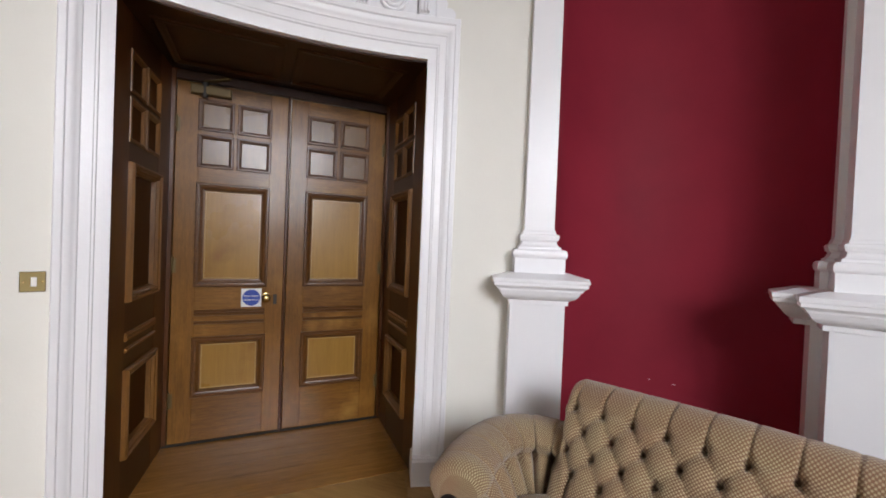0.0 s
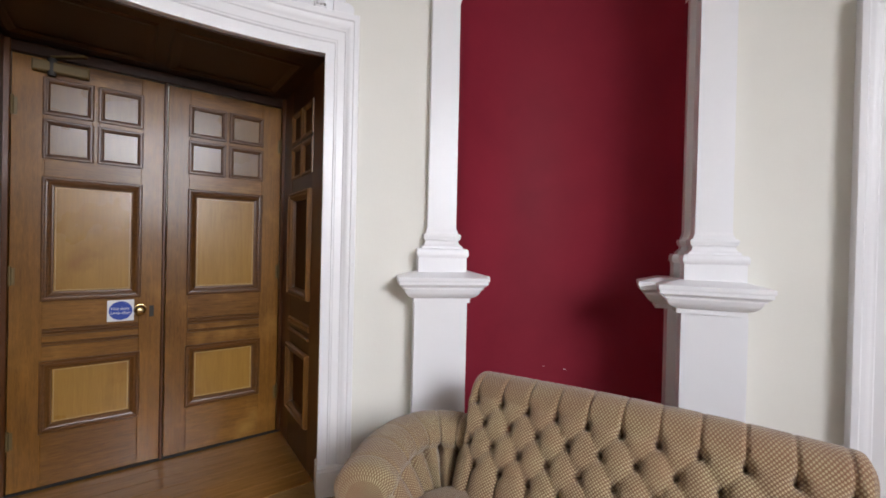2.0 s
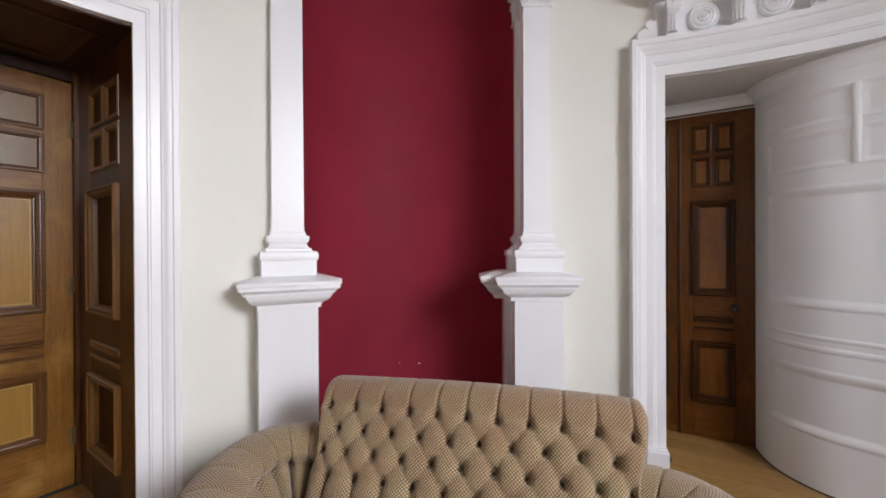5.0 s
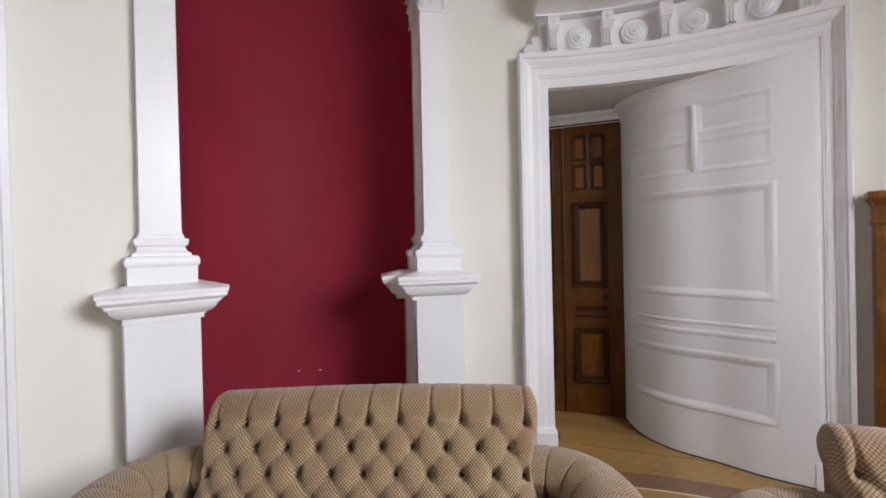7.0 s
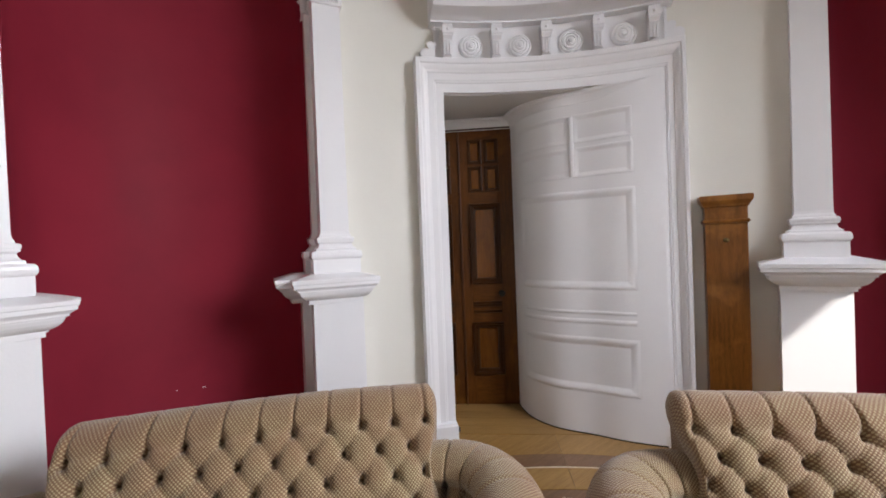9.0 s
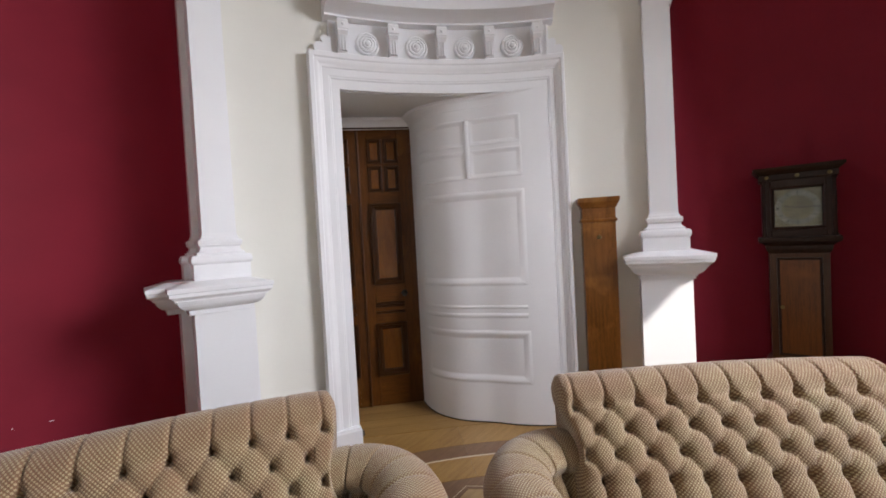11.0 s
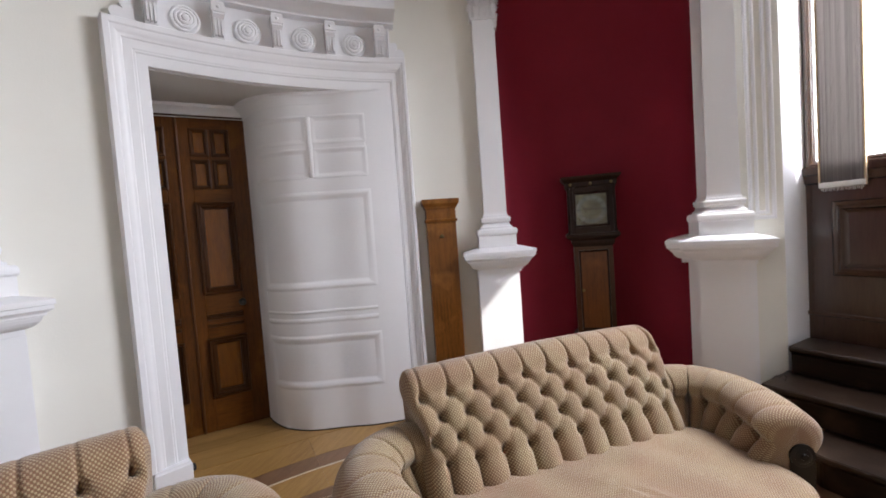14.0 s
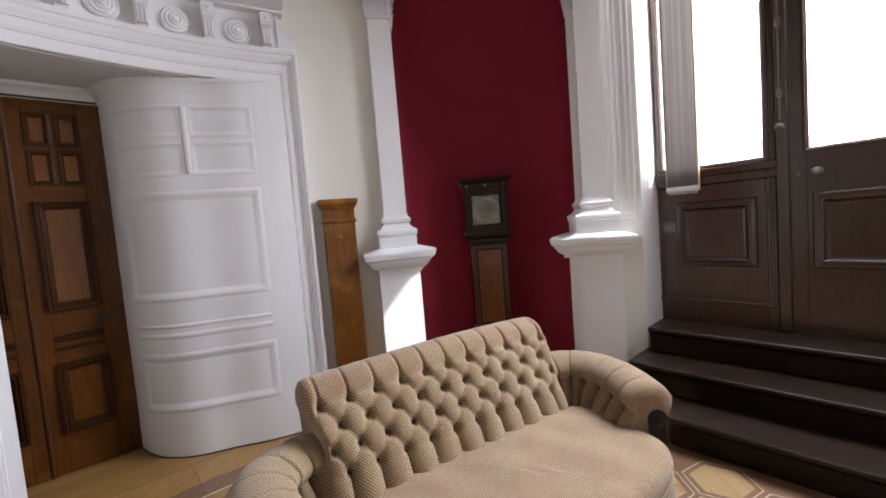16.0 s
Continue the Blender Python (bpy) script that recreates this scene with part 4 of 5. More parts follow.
steps = [(2.21, 0.19, 0.9, 0.09), (2.52, 0.38, 1.225, 0.0), (2.82, 0.57, 1.19, 0.0)]
for i, (front, z, half, rnd) in enumerate(steps):
    st = thing("step", bay(AXIS_D, 0, front), "dark stained wooden step with rounded worn nosing", "step", "steps up to the glazed door")
    back = (steps[i + 1][0] + 0.06 if i < 2 else PLANE_D + 0.03) - front

    def outline(off):
        pts = [(half + off, back), (half + off, rnd - off)]
        if rnd:
            pts += [(half - rnd + (rnd + off) * math.cos(a), rnd - (rnd + off) * math.sin(a)) for a in (radians(d) for d in (15, 30, 45, 60, 75, 90))]
        else:
            pts = [(half, back), (half, -off)]
        return pts + [(-x, y) for x, y in reversed(pts)]

    def prism(levels):
        vs, fs = [], []
        for off, zz in levels:
            vs += [(x, y, zz) for x, y in outline(off)]
        n = len(outline(0))
        for k in range(len(levels) - 1):
            fs += [(k * n + j, k * n + (j + 1) % n, (k + 1) * n + (j + 1) % n, (k + 1) * n + j) for j in range(n)]
        return vs, fs + [tuple(range(n)), tuple(range((len(levels) - 1) * n, len(levels) * n))]

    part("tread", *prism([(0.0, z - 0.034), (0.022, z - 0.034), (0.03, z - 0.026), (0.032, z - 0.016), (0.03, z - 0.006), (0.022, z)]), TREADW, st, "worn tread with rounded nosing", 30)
    low = steps[i - 1][1] if i else 0.0
    part("riser", *prism([(-0.004, low + 0.001), (-0.004, z - 0.034)]), STAIRW, st)
    part("scotia", *prism([(-0.002, z - 0.06), (0.004, z - 0.05), (0.014, z - 0.038), (0.016, z - 0.034)]), STAIRW, st)

cable = thing("loose_cable", bay(AXIS_D), "short loose black cable end lying on the step by the wall", "cable")
run = [Vector(p) for p in ((-1.215, 2.62, 0.385), (-1.212, 2.66, 0.397), (-1.195, 2.668, 0.388), (-1.188, 2.7, 0.4), (-1.166, 2.69, 0.392), (-1.158, 2.645, 0.385))]
vs, fs = [], []
for i in range(26):
    k, t = min(i // 5, 4), i / 5 - min(i // 5, 4)
    p = run[k].lerp(run[k + 1], t * t * (3 - 2 * t))
    vs += [(p.x + 0.003 * math.cos(math.pi * j / 3), p.y + 0.002 * math.cos(math.pi * j / 3), p.z + 0.003 * math.sin(math.pi * j / 3)) for j in range(6)]
fs = [(i * 6 + j, i * 6 + (j + 1) % 6, i * 6 + 6 + (j + 1) % 6, i * 6 + 6 + j) for i in range(25) for j in range(6)]
part("cable_run", vs, fs + [tuple(range(6)), tuple(range(150, 156))], IRON, cable, "", True)

curtain = thing("gathered_blind", bay(AXIS_D, -0.984, PLANE_D - 0.05, 1.6), "grey-beige pleated blind drawn aside with a fringed hem", "blind")
n, vs, fs, zs = 24, [], [], [0.035, 0.3, 0.8, 1.4, 2.0, 2.36]
for j, z in enumerate(zs):
    for i in range(n * 4 + 1):
        x = -0.108 + 0.216 * i / (n * 4)
        vs.append((x, 0.016 * math.sin(math.pi * i / 2 + 0.6) + 0.004 * math.sin(i * 0.37), z))
m = n * 4 + 1
for j in range(len(zs) - 1):
    fs += [(j * m + i, j * m + i + 1, (j + 1) * m + i + 1, (j + 1) * m + i) for i in range(m - 1)]
def cloth_material(name, thin_part):
    m = paint(name, (0.45, 0.435, 0.435), 0.85, 0.03)
    bn = m.node_tree
    stripes = ramp(bn, obj_noise(bn, 9, 3, (14, 1, 0.05)), 0.35, 0.65)
    bn.links.new(mix(bn, stripes, (0.3, 0.285, 0.285), (0.52, 0.5, 0.5)), bn.nodes["Principled BSDF"].inputs["Base Color"])
    thin = node(bn, "ShaderNodeBsdfTranslucent", {"Color": (0.6, 0.53, 0.47, 1)})
    cloth = node(bn, "ShaderNodeMixShader", {0: thin_part, 1: bn.nodes["Principled BSDF"].outputs[0], 2: thin.outputs[0]})
    bn.links.new(cloth.outputs[0], bn.nodes["Material Output"].inputs[0])
    return m


BLIND = cloth_material("grey_beige_cloth", 0.1)
THIN_BLIND = cloth_material("thin_grey_beige_cloth", 0.6)
# Orange-gold edge strips: the glow through the cloth is in the colour.
PALE = paint("lit_cloth_edge", (0.62, 0.46, 0.28), 0.85, 0.05)
part("pleats", vs, fs, BLIND, curtain, "pleated grey-beige cloth", True)
part("hem", *soft_slab(-0.112, 0.112, 0.0, 0.036, -0.016, 0.018, e=0.006), PLASTIC, curtain, "white fringed hem")
tassels = [moved(lathe([(0.0, 0.0), (0.002, 0.0), (0.0022, 0.025), (0.0, 0.025)], 5), -0.1 + 0.0095 * i, -0.004 * (i % 2), -0.018 - 0.004 * (i * 7 % 3)) for i in range(22)]
part("fringe", *join(*tassels), PLASTIC, curtain, "short white fringe")
for s in (-1, 1):
    part("cloth_edge", *soft_slab(s * 0.108 - 0.006, s * 0.108 + 0.006, 0.0, 2.36, -0.012, 0.012, e=0.003), PALE, curtain)

# unseen blind of the same cloth, added over the other side light against sun
drawn = thing("sun_block_blind", bay(AXIS_D, 0.825, PLANE_D - 0.05, 1.6), "unseen pleated blind added over a side light to block the sun", "blind")
vs = [(-0.36 + 0.72 * i / 192, 0.012 * math.sin(math.pi * i / 2 + 0.6), z) for z in zs for i in range(193)]
fs = [(j * 193 + i, j * 193 + i + 1, j * 193 + 194 + i, j * 193 + 193 + i) for j in range(len(zs) - 1) for i in range(192)]
part("pleats", vs, fs, THIN_BLIND, drawn, "pleated grey-beige cloth", True)
part("hem", *soft_slab(-0.36, 0.36, 0.0, 0.036, -0.016, 0.018, e=0.006), PLASTIC, drawn, "white hem")

# rubber stop on the floor beside the doorcase
stop = thing("door_stop", bay(AXIS_B, -0.775, 3.155), "small black rubber door stop on the floor by the doorcase", "door stop")
part("rubber_body", *lathe([(0.0, 0.0), (0.022, 0.0), (0.024, 0.012), (0.021, 0.034), (0.012, 0.044), (0.0, 0.046)], 16), BLACK, stop, "", 40)

# ---- wooden case, clock, switch ----
case = thing("wooden_case", bay(66.6, 0, WALL_R), "tall narrow chestnut wood case against the wall", "wall case")
part("case_body", *stack([(0.118, 0.105, 0.0), (0.118, 0.105, 1.575)], 0.0), BROWN, case)
part("front_board", *soft_slab(-0.118, 0.118, 0.02, 1.572, 0.105, 0.12), BROWN, case)
part("neck_moulding", *stack([(0.12, 0.122, 1.568), (0.127, 0.13, 1.572), (0.13, 0.133, 1.582), (0.127, 0.13, 1.592), (0.121, 0.123, 1.596), (0.119, 0.121, 1.6), (0.119, 0.121, 1.675)], 0.0), BROWN, case)
part("cornice", *stack([(0.121, 0.123, 1.675), (0.128, 0.13, 1.682), (0.13, 0.132, 1.692), (0.138, 0.14, 1.705), (0.146, 0.148, 1.718), (0.148, 0.15, 1.735), (0.148, 0.15, 1.75), (0.144, 0.146, 1.754)], 0.0), BROWN, case)
knob(case, -0.005, -0.118, 1.456, 0.013, OLDBRASS, "case_knob", "small brass knob")
part("side_latch", *box(0.117, 0.124, -0.085, -0.06, 1.2, 1.235, 0.002), IRON, case, "small dark latch")

CLOCK_R = 3.43
clock = thing("longcase_clock", bay(AXIS_N2, -0.01, CLOCK_R), "tall dark longcase clock with square brass dial", "clock")


def case_stack(rings):
    """(half width, front, back, z)"""
    vs, fs = [], []
    for w, f, b, z in rings:
        vs += [(-w, b, z), (-w, f, z), (w, f, z), (w, b, z)]
    for k in range(len(rings) - 1):
        fs += [(4 * k + j, 4 * k + (j + 1) % 4, 4 * k + 4 + (j + 1) % 4, 4 * k + 4 + j) for j in range(4)]
    q = 4 * (len(rings) - 1)
    return vs, fs + [(0, 3, 2, 1), (q, q + 1, q + 2, q + 3)]


part("base", *case_stack([(0.21, 0.01, 0.26, 0), (0.21, 0.01, 0.26, 0.08), (0.2, 0.02, 0.25, 0.09), (0.2, 0.02, 0.25, 0.42), (0.19, 0.03, 0.25, 0.45), (0.165, 0.05, 0.24, 0.48)]), CLOCKW, clock)
CLOCKT = wood("brown_clock_trunk_wood", (0.035, 0.013, 0.0045), (0.1, 0.04, 0.013), 0.34, "z", 0.1, 1.0, None, 0.35)
part("trunk", *case_stack([(0.165, 0.052, 0.24, 0.48), (0.165, 0.052, 0.24, 1.27)]), CLOCKT, clock)
tdoor = part("trunk_door", *moved(soft_slab(-0.118, 0.118, 0.52, 1.225, 0.0, 0.008, e=0.003), 0, 0.052, 0), CLOCKD, clock, "reddish brown trunk door")
part("door_lip", *moved(moulding(-0.126, 0.126, 0.512, 1.233, [(0.0, 0.0), (0.002, 0.012), (0.008, 0.015), (0.014, 0.012), (0.018, 0.007)]), 0, 0.052, 0), CLOCKW, tdoor, "dark lip moulding")
part("keyhole_plate", *moved(lathe([(0.0, 0.003), (0.012, 0.002), (0.014, 0.0)], 14, "y"), -0.1, 0.038, 0.87), OLDBRASS, tdoor)
part("throat_moulding", *case_stack([(0.166, 0.05, 0.24, 1.265), (0.175, 0.04, 0.24, 1.28), (0.182, 0.035, 0.24, 1.3), (0.182, 0.035, 0.24, 1.318), (0.2, 0.02, 0.24, 1.335), (0.224, 0.0, 0.25, 1.35), (0.226, -0.002, 0.25, 1.37), (0.222, 0.0, 0.25, 1.385)]), CLOCKW, clock)
hood = part("hood", *join(case_stack([(0.2, 0.045, 0.24, 1.38), (0.2, 0.045, 0.24, 1.8)]), box(-0.2, -0.15, 0.02, 0.06, 1.385, 1.8, 0.004), box(0.15, 0.2, 0.02, 0.06, 1.385, 1.8, 0.004), box(-0.15, 0.15, 0.02, 0.06, 1.385, 1.44, 0.004), box(-0.15, 0.15, 0.02, 0.06, 1.75, 1.8, 0.004)), CLOCKW, clock)
part("hood_cornice", *case_stack([(0.208, 0.015, 0.245, 1.795), (0.216, 0.008, 0.245, 1.805), (0.216, 0.008, 0.245, 1.84), (0.222, 0.0, 0.25, 1.848), (0.235, -0.015, 0.25, 1.86), (0.247, -0.025, 0.25, 1.872), (0.25, -0.028, 0.25, 1.885), (0.245, -0.024, 0.25, 1.892)]), CLOCKW, hood)
for s in (-1, 1):
    part("hood_column", *moved(lathe([(0.0, 1.388), (0.016, 1.388), (0.016, 1.405), (0.011, 1.412), (0.012, 1.6), (0.01, 1.775), (0.016, 1.782), (0.016, 1.796), (0.0, 1.797)], 12), s * 0.19, 0.008, 0), CLOCKW, hood, "", 40)
for s in (-1, 0, 1):
    part("frieze_boss", *moved(lathe([(0.0, 0.008), (0.01, 0.006), (0.014, 0.0)], 10, "y"), s * 0.17, 0.008, 1.822), OLDBRASS, hood)
DIALM = paint("aged_brass_dial", (0.17, 0.14, 0.075), 0.34, 0.45, 0.3, 14)
DIALM.node_tree.nodes["Principled BSDF"].inputs["Metallic"].default_value = 0.55
SILVER = paint("silvered_ring", (0.21, 0.2, 0.16), 0.34, 0.35, 0.2, 16)
dial = part("dial", *moved(soft_slab(-0.128, 0.128, 1.455, 1.732, 0, 0.002, e=0.001), 0, 0.044, 0), DIALM, clock, "square aged brass dial")
ring = lathe([(0.088, 0.0), (0.088, 0.002), (0.124, 0.002), (0.124, 0.0)], 48, "y")
part("chapter_ring", *moved(ring, 0, 0.0425, 1.594), SILVER, dial, "silvered chapter ring")
MARK = slab(-0.003, 0.003, 0.095, 0.118, 0.0, 0.0008)
for k in range(12):
    part("hour_mark", *MARK, EBONY, dial).matrix_basis = pose(0, 0.0402, 1.594, 0, 30 * k, 0)
for a, ln in ((radians(-80), 0.075), (radians(88), 0.1)):
    v, f = slab(-0.003, 0.003, -0.01, ln, 0.0, 0.001)
    part("pointer", [(x * math.cos(a) + z * math.sin(a), y + 0.037, -x * math.sin(a) + z * math.cos(a) + 1.594) for x, y, z in v], f, EBONY, dial, "slim dark pointer")
part("hood_lip", *moved(moulding(-0.152, 0.152, 1.438, 1.752, [(0.0, 0.0), (0.001, 0.01), (0.008, 0.012), (0.016, 0.006), (0.022, -0.008)]), 0, 0.022, 0), CLOCKW, hood)
hglass = part("hood_glass", *moved(slab(-0.15, 0.15, 1.44, 1.75, 0, 0.002), 0, 0.032, 0), GLASS, hood, "glass over the dial")
hglass.visible_shadow = False

switch = thing("light_switch", bay(-63.13, 0, WALL_R - 0.002, 1.262), "small brass wall switch plate with white rocker", "switch")
part("switch_plate", *soft_slab(-0.041, 0.041, -0.044, 0.044, 0, 0.008, e=0.003), OLDBRASS, switch)
part("rocker", *ringed([(-0.006, 0.013, -0.02, 0.02, 0.008), (-0.006, 0.013, -0.02, 0.02, 0.011), (-0.004, 0.011, -0.015, 0.018, 0.016)]), PLASTIC, switch, "white rocker")
for x in (-0.028, 0.03):
    part("screw", *moved(lathe([(0.0, 0.0015), (0.003, 0.0012), (0.004, 0.0)], 8, "y"), x, -0.008, 0), BRASS, switch)

# chips in the crimson paint
for i, (x, z, w) in enumerate(((0.125, 0.505, 0.024), (-0.045, 0.52, 0.009))):
    y = NICHE_Y + NICHE_D * math.sqrt(1 - (x / NICHE_W) ** 2)
    ch = tagged(part("paint_chip", *soft_slab(-w / 2, w / 2, -0.0025, 0.0025, -0.002, 0.0015, e=0.001), PLASTIC), "small pale chip in the crimson paint", "paint chip")
    ch.matrix_basis = bay(AXIS_N1, x, y - 0.0005, z) @ pose(0, 0, 0, 0, 4, 8 * x)

# ---- tufted sofas ----
DU, DV = 0.131, 0.092


def polyline(pts, n):
    """Evenly spaced points on a smooth line through pts, with the length so far."""
    fine = []
    ext = [2 * Vector(pts[0]) - Vector(pts[1])] + [Vector(p) for p in pts] + [2 * Vector(pts[-1]) - Vector(pts[-2])]
    for i in range(1, len(ext) - 2):
        p = ext[i - 1 : i + 3]
        for k in range(20):
            t = k / 20
            fine.append(0.5 * (2 * p[1] + (p[2] - p[0]) * t + (2 * p[0] - 5 * p[1] + 4 * p[2] - p[3]) * t * t + (3 * p[1] - p[0] - 3 * p[2] + p[3]) * t**3))
    fine.append(Vector(pts[-1]))
    dist = [0.0]
    for a, b in zip(fine, fine[1:]):
        dist.append(dist[-1] + (b - a).length)
    out, i = [], 0
    for k in range(n + 1):
        s = dist[-1] * k / n
        while i < len(dist) - 2 and dist[i + 1] < s:
            i += 1
        t = (s - dist[i]) / max(1e-9, dist[i + 1] - dist[i])
        out.append((fine[i].lerp(fine[i + 1], t), s))
    return out


def grid_mesh(rows, uv):
    n = len(rows[0])
    vs = [p for r in rows for p in r]
    fs = [(i * n + j, i * n + j + 1, (i + 1) * n + j + 1, (i + 1) * n + j) for i in range(len(rows) - 1) for j in range(n - 1)]
    return vs, fs, uv


def tuft(u, v, first, rows, amp):
    """How far the stuffing stands out at u along and v up; buttons in staggered rows from first."""
    q, p = (v - first) / DV, u / DU + 0.5
    near = min((p - round(p - 0.5 * (k % 2)) - 0.5 * (k % 2)) ** 2 + ((q - k) * DV / DU) ** 2 for k in range(rows))
    hole = 0.5 * math.exp(-near / 0.024) + 0.5 * math.exp(-near / 0.006)
    if q < 0:
        # upright channels below the lowest buttons
        body = 0.32 + 0.66 * abs(math.sin(math.pi * p)) ** 0.45
        body += (0.8 - body) * max(0.0, 1 + q * 2.6) * 0.4
    elif q > rows - 1:
        # thin pleats that run out over the roll
        fade = min(1.0, (q - rows + 1) * 0.45)
        groove = math.exp(-(math.sin(math.pi * (p + 0.5 * ((rows - 1) % 2))) / 0.17) ** 2)
        body = 0.97 - 0.22 * groove * (1 - 0.6 * fade) - 0.16 * (1 - fade)
    else:
        a, b = p + q / 2, p - q / 2
        body = 0.64 + 0.34 * (abs(math.sin(math.pi * a)) * abs(math.sin(math.pi * b))) ** 0.36
    return amp * (body - hole)


CORD = paint("faded_reddish_cord", (0.3, 0.13, 0.09), 0.85, 0.15)
BUTTON = lathe([(0.0, 0.006), (0.006, 0.005), (0.0095, 0.0)], 8, "y")


def sofa(m, label):
    so = thing("sofa", m, label, "sofa", "pair of tufted sofas")
    W = 0.725
    # back
    sec = polyline([(-0.315, 0.33), (-0.3, 0.4), (-0.235, 0.53), (-0.165, 0.66), (-0.11, 0.75), (-0.06, 0.815), (0.0, 0.838), (0.05, 0.825), (0.075, 0.78), (0.07, 0.72), (0.045, 0.6), (0.03, 0.4), (0.03, 0.2)], 96)
    nrm = []
    for k in range(len(sec)):
        d = sec[min(k + 1, len(sec) - 1)][0] - sec[max(k - 1, 0)][0]
        d.normalize()
        nrm.append(Vector((-d.y, d.x)))
    crest = next(k for k, (p, s) in enumerate(sec) if p.x > 0.02)
    rows, uv, nu = [], [], 300
    for i in range(nu + 1):
        x = -W + 2 * W * i / nu
        e = max(0.0, (abs(x) - (W - 0.055)) / 0.055)
        round_off = math.sqrt(max(0.0, 1 - e * e))
        row = []
        for k, (p, s) in enumerate(sec):
            amp = 0.062 * min(1, k / 4) * max(0.0, min(1.0, (crest + 6 - k) / 14)) * min(1, (1 - e) * 1.5 + 0.2)
            d = tuft(x, s, 0.195, 4, 1.0) * amp
            y, z = p.x + nrm[k].x * d, p.y + nrm[k].y * d
            z = z + 0.012 * (1 - (x / W) ** 2) * max(0, (z - 0.5) / 0.35) + 0.01 * math.sin(2.2 * x + 0.6) * max(0, (z - 0.5) / 0.35)
            top = max(0.0, (z - 0.6) / 0.26)
            z -= 0.06 * top * (1 - round_off)
            low = max(0.0, min(1.0, (0.66 - z) / 0.12))
            e_low = max(0.0, (abs(x) - (W - 0.17)) / 0.17) * low
            mid = -0.1 * max(0, 1 - z) * 1.2
            y = mid + (y - mid) * (0.35 + 0.65 * round_off) * (1 - 0.3 * e_low * e_low)
            waist = 0.05 * math.exp(-(((z - 0.62) / 0.085) ** 2)) * abs(x / W) ** 5
            row.append((x * (1 - waist) - math.copysign(0.02 * (1 - min(1, top)), x) * e, y, z))
            uv.append((x, s))
        rows.append(row)
    vs, fs, uv = grid_mesh(rows, uv)
    n = len(sec)
    fs += [tuple(range(n)), tuple(range(nu * n, nu * n + n))]
    back = part("backrest", vs, fs, FABRIC, so, "deep-buttoned back in brown dotted velvet", 70, uv)
    for q in range(4):
        for c in range(-6, 7):
            x = (c + 0.5 * (q % 2) - 0.5) * DU
            if abs(x) < W - 0.03:
                k = min(range(len(sec)), key=lambda j: abs(sec[j][1] - 0.195 - q * DV))
                p, nn = sec[k][0], nrm[k]
                ob = part("button", *BUTTON, HOLE, back)
                ob.location = (x, p.x - nn.x * 0.004, p.y - nn.y * 0.004)

    # corded edge along the top of the back
    vs, fs = [], []
    for i in range(81):
        x = -W + 0.03 + (2 * W - 0.06) * i / 80
        e = max(0.0, (abs(x) - (W - 0.055)) / 0.055)
        z = 0.831 + 0.012 * (1 - (x / W) ** 2) + 0.01 * math.sin(2.2 * x + 0.6) - 0.06 * (1 - math.sqrt(1 - e * e))
        for j in range(6):
            a = math.pi * j / 3
            vs.append((x, 0.046 + 0.005 * math.cos(a), z + 0.005 * math.sin(a)))
    fs = [(i * 6 + j, i * 6 + (j + 1) % 6, i * 6 + 6 + (j + 1) % 6, i * 6 + 6 + j) for i in range(80) for j in range(6)]
    part("crest_piping", vs, fs + [tuple(range(6)), tuple(range(480, 486))], CORD, so, "faded reddish corded piping", True)

    # arms
    for side in (-1, 1):
        tuck = 0.03 if side > 0 else 0.015
        path = polyline([(0.5, -0.06), (0.66, -0.075), (0.8 - tuck * 0.5, -0.11), (0.905 - tuck * 0.8, -0.19), (0.955 - tuck, -0.31), (0.95 - tuck, -0.45), (0.9 - tuck, -0.6), (0.82 - tuck * 0.6, -0.74)], 150)
        prof = polyline([(-0.21, 0.33), (-0.182, 0.42), (-0.148, 0.49), (-0.12, 0.545), (-0.132, 0.582), (-0.138, 0.617), (-0.117, 0.657), (-0.07, 0.69), (-0.01, 0.703), (0.045, 0.693), (0.09, 0.657), (0.12, 0.6), (0.12, 0.54), (0.085, 0.46), (0.05, 0.36), (0.04, 0.2)], 84)
        total = path[-1][1]
        rows, uv = [], []
        for i, (p, s) in enumerate(path):
            d = path[min(i + 1, len(path) - 1)][0] - path[max(i - 1, 0)][0]
            d.normalize()
            out = Vector((-d.y, d.x))
            f = s / total
            drop = 0.07 * (1 - f) ** 1.5 + 0.07 * f**2
            end = math.sqrt(max(0.0, 1 - max(0.0, (f - 0.95) / 0.05) ** 2))
            row = []
            for k, (c, v) in enumerate(prof):
                dn = prof[min(k + 1, len(prof) - 1)][0] - prof[max(k - 1, 0)][0]
                dn.normalize()
                nn = Vector((-dn.y, dn.x))
                amp = 0.085 * min(1, k / 5) * max(0.0, min(1.0, (62 - k) / 26))
                h = (tuft(s + 0.5 * DU, v, 0.234, 1, 1.0) - 0.9) * amp
                w, z = c.x + nn.x * h, c.y + nn.y * h
                w, z = -0.03 + (w + 0.03) * (0.55 + 0.45 * end), 0.42 + (z - 0.42) * (0.8 + 0.2 * end)
                z = 0.33 + (z - 0.33) * (1 - drop / 0.31) if z > 0.33 else z
                row.append((side * (p.x + out.x * w), p.y + out.y * w, z))
                uv.append((s, v))
            rows.append(row)
        vs, fs, uv = grid_mesh(rows, uv)
        n = len(prof)
        fs += [tuple(range(n)), tuple(range(150 * n, 150 * n + n))]
        arm = part("armrest", vs, fs, FABRIC, so, "rolled and tufted arm in dotted velvet", 70, uv)
        end, d = path[-1][0], (path[-1][0] - path[-3][0]).normalized()
        scroll = []
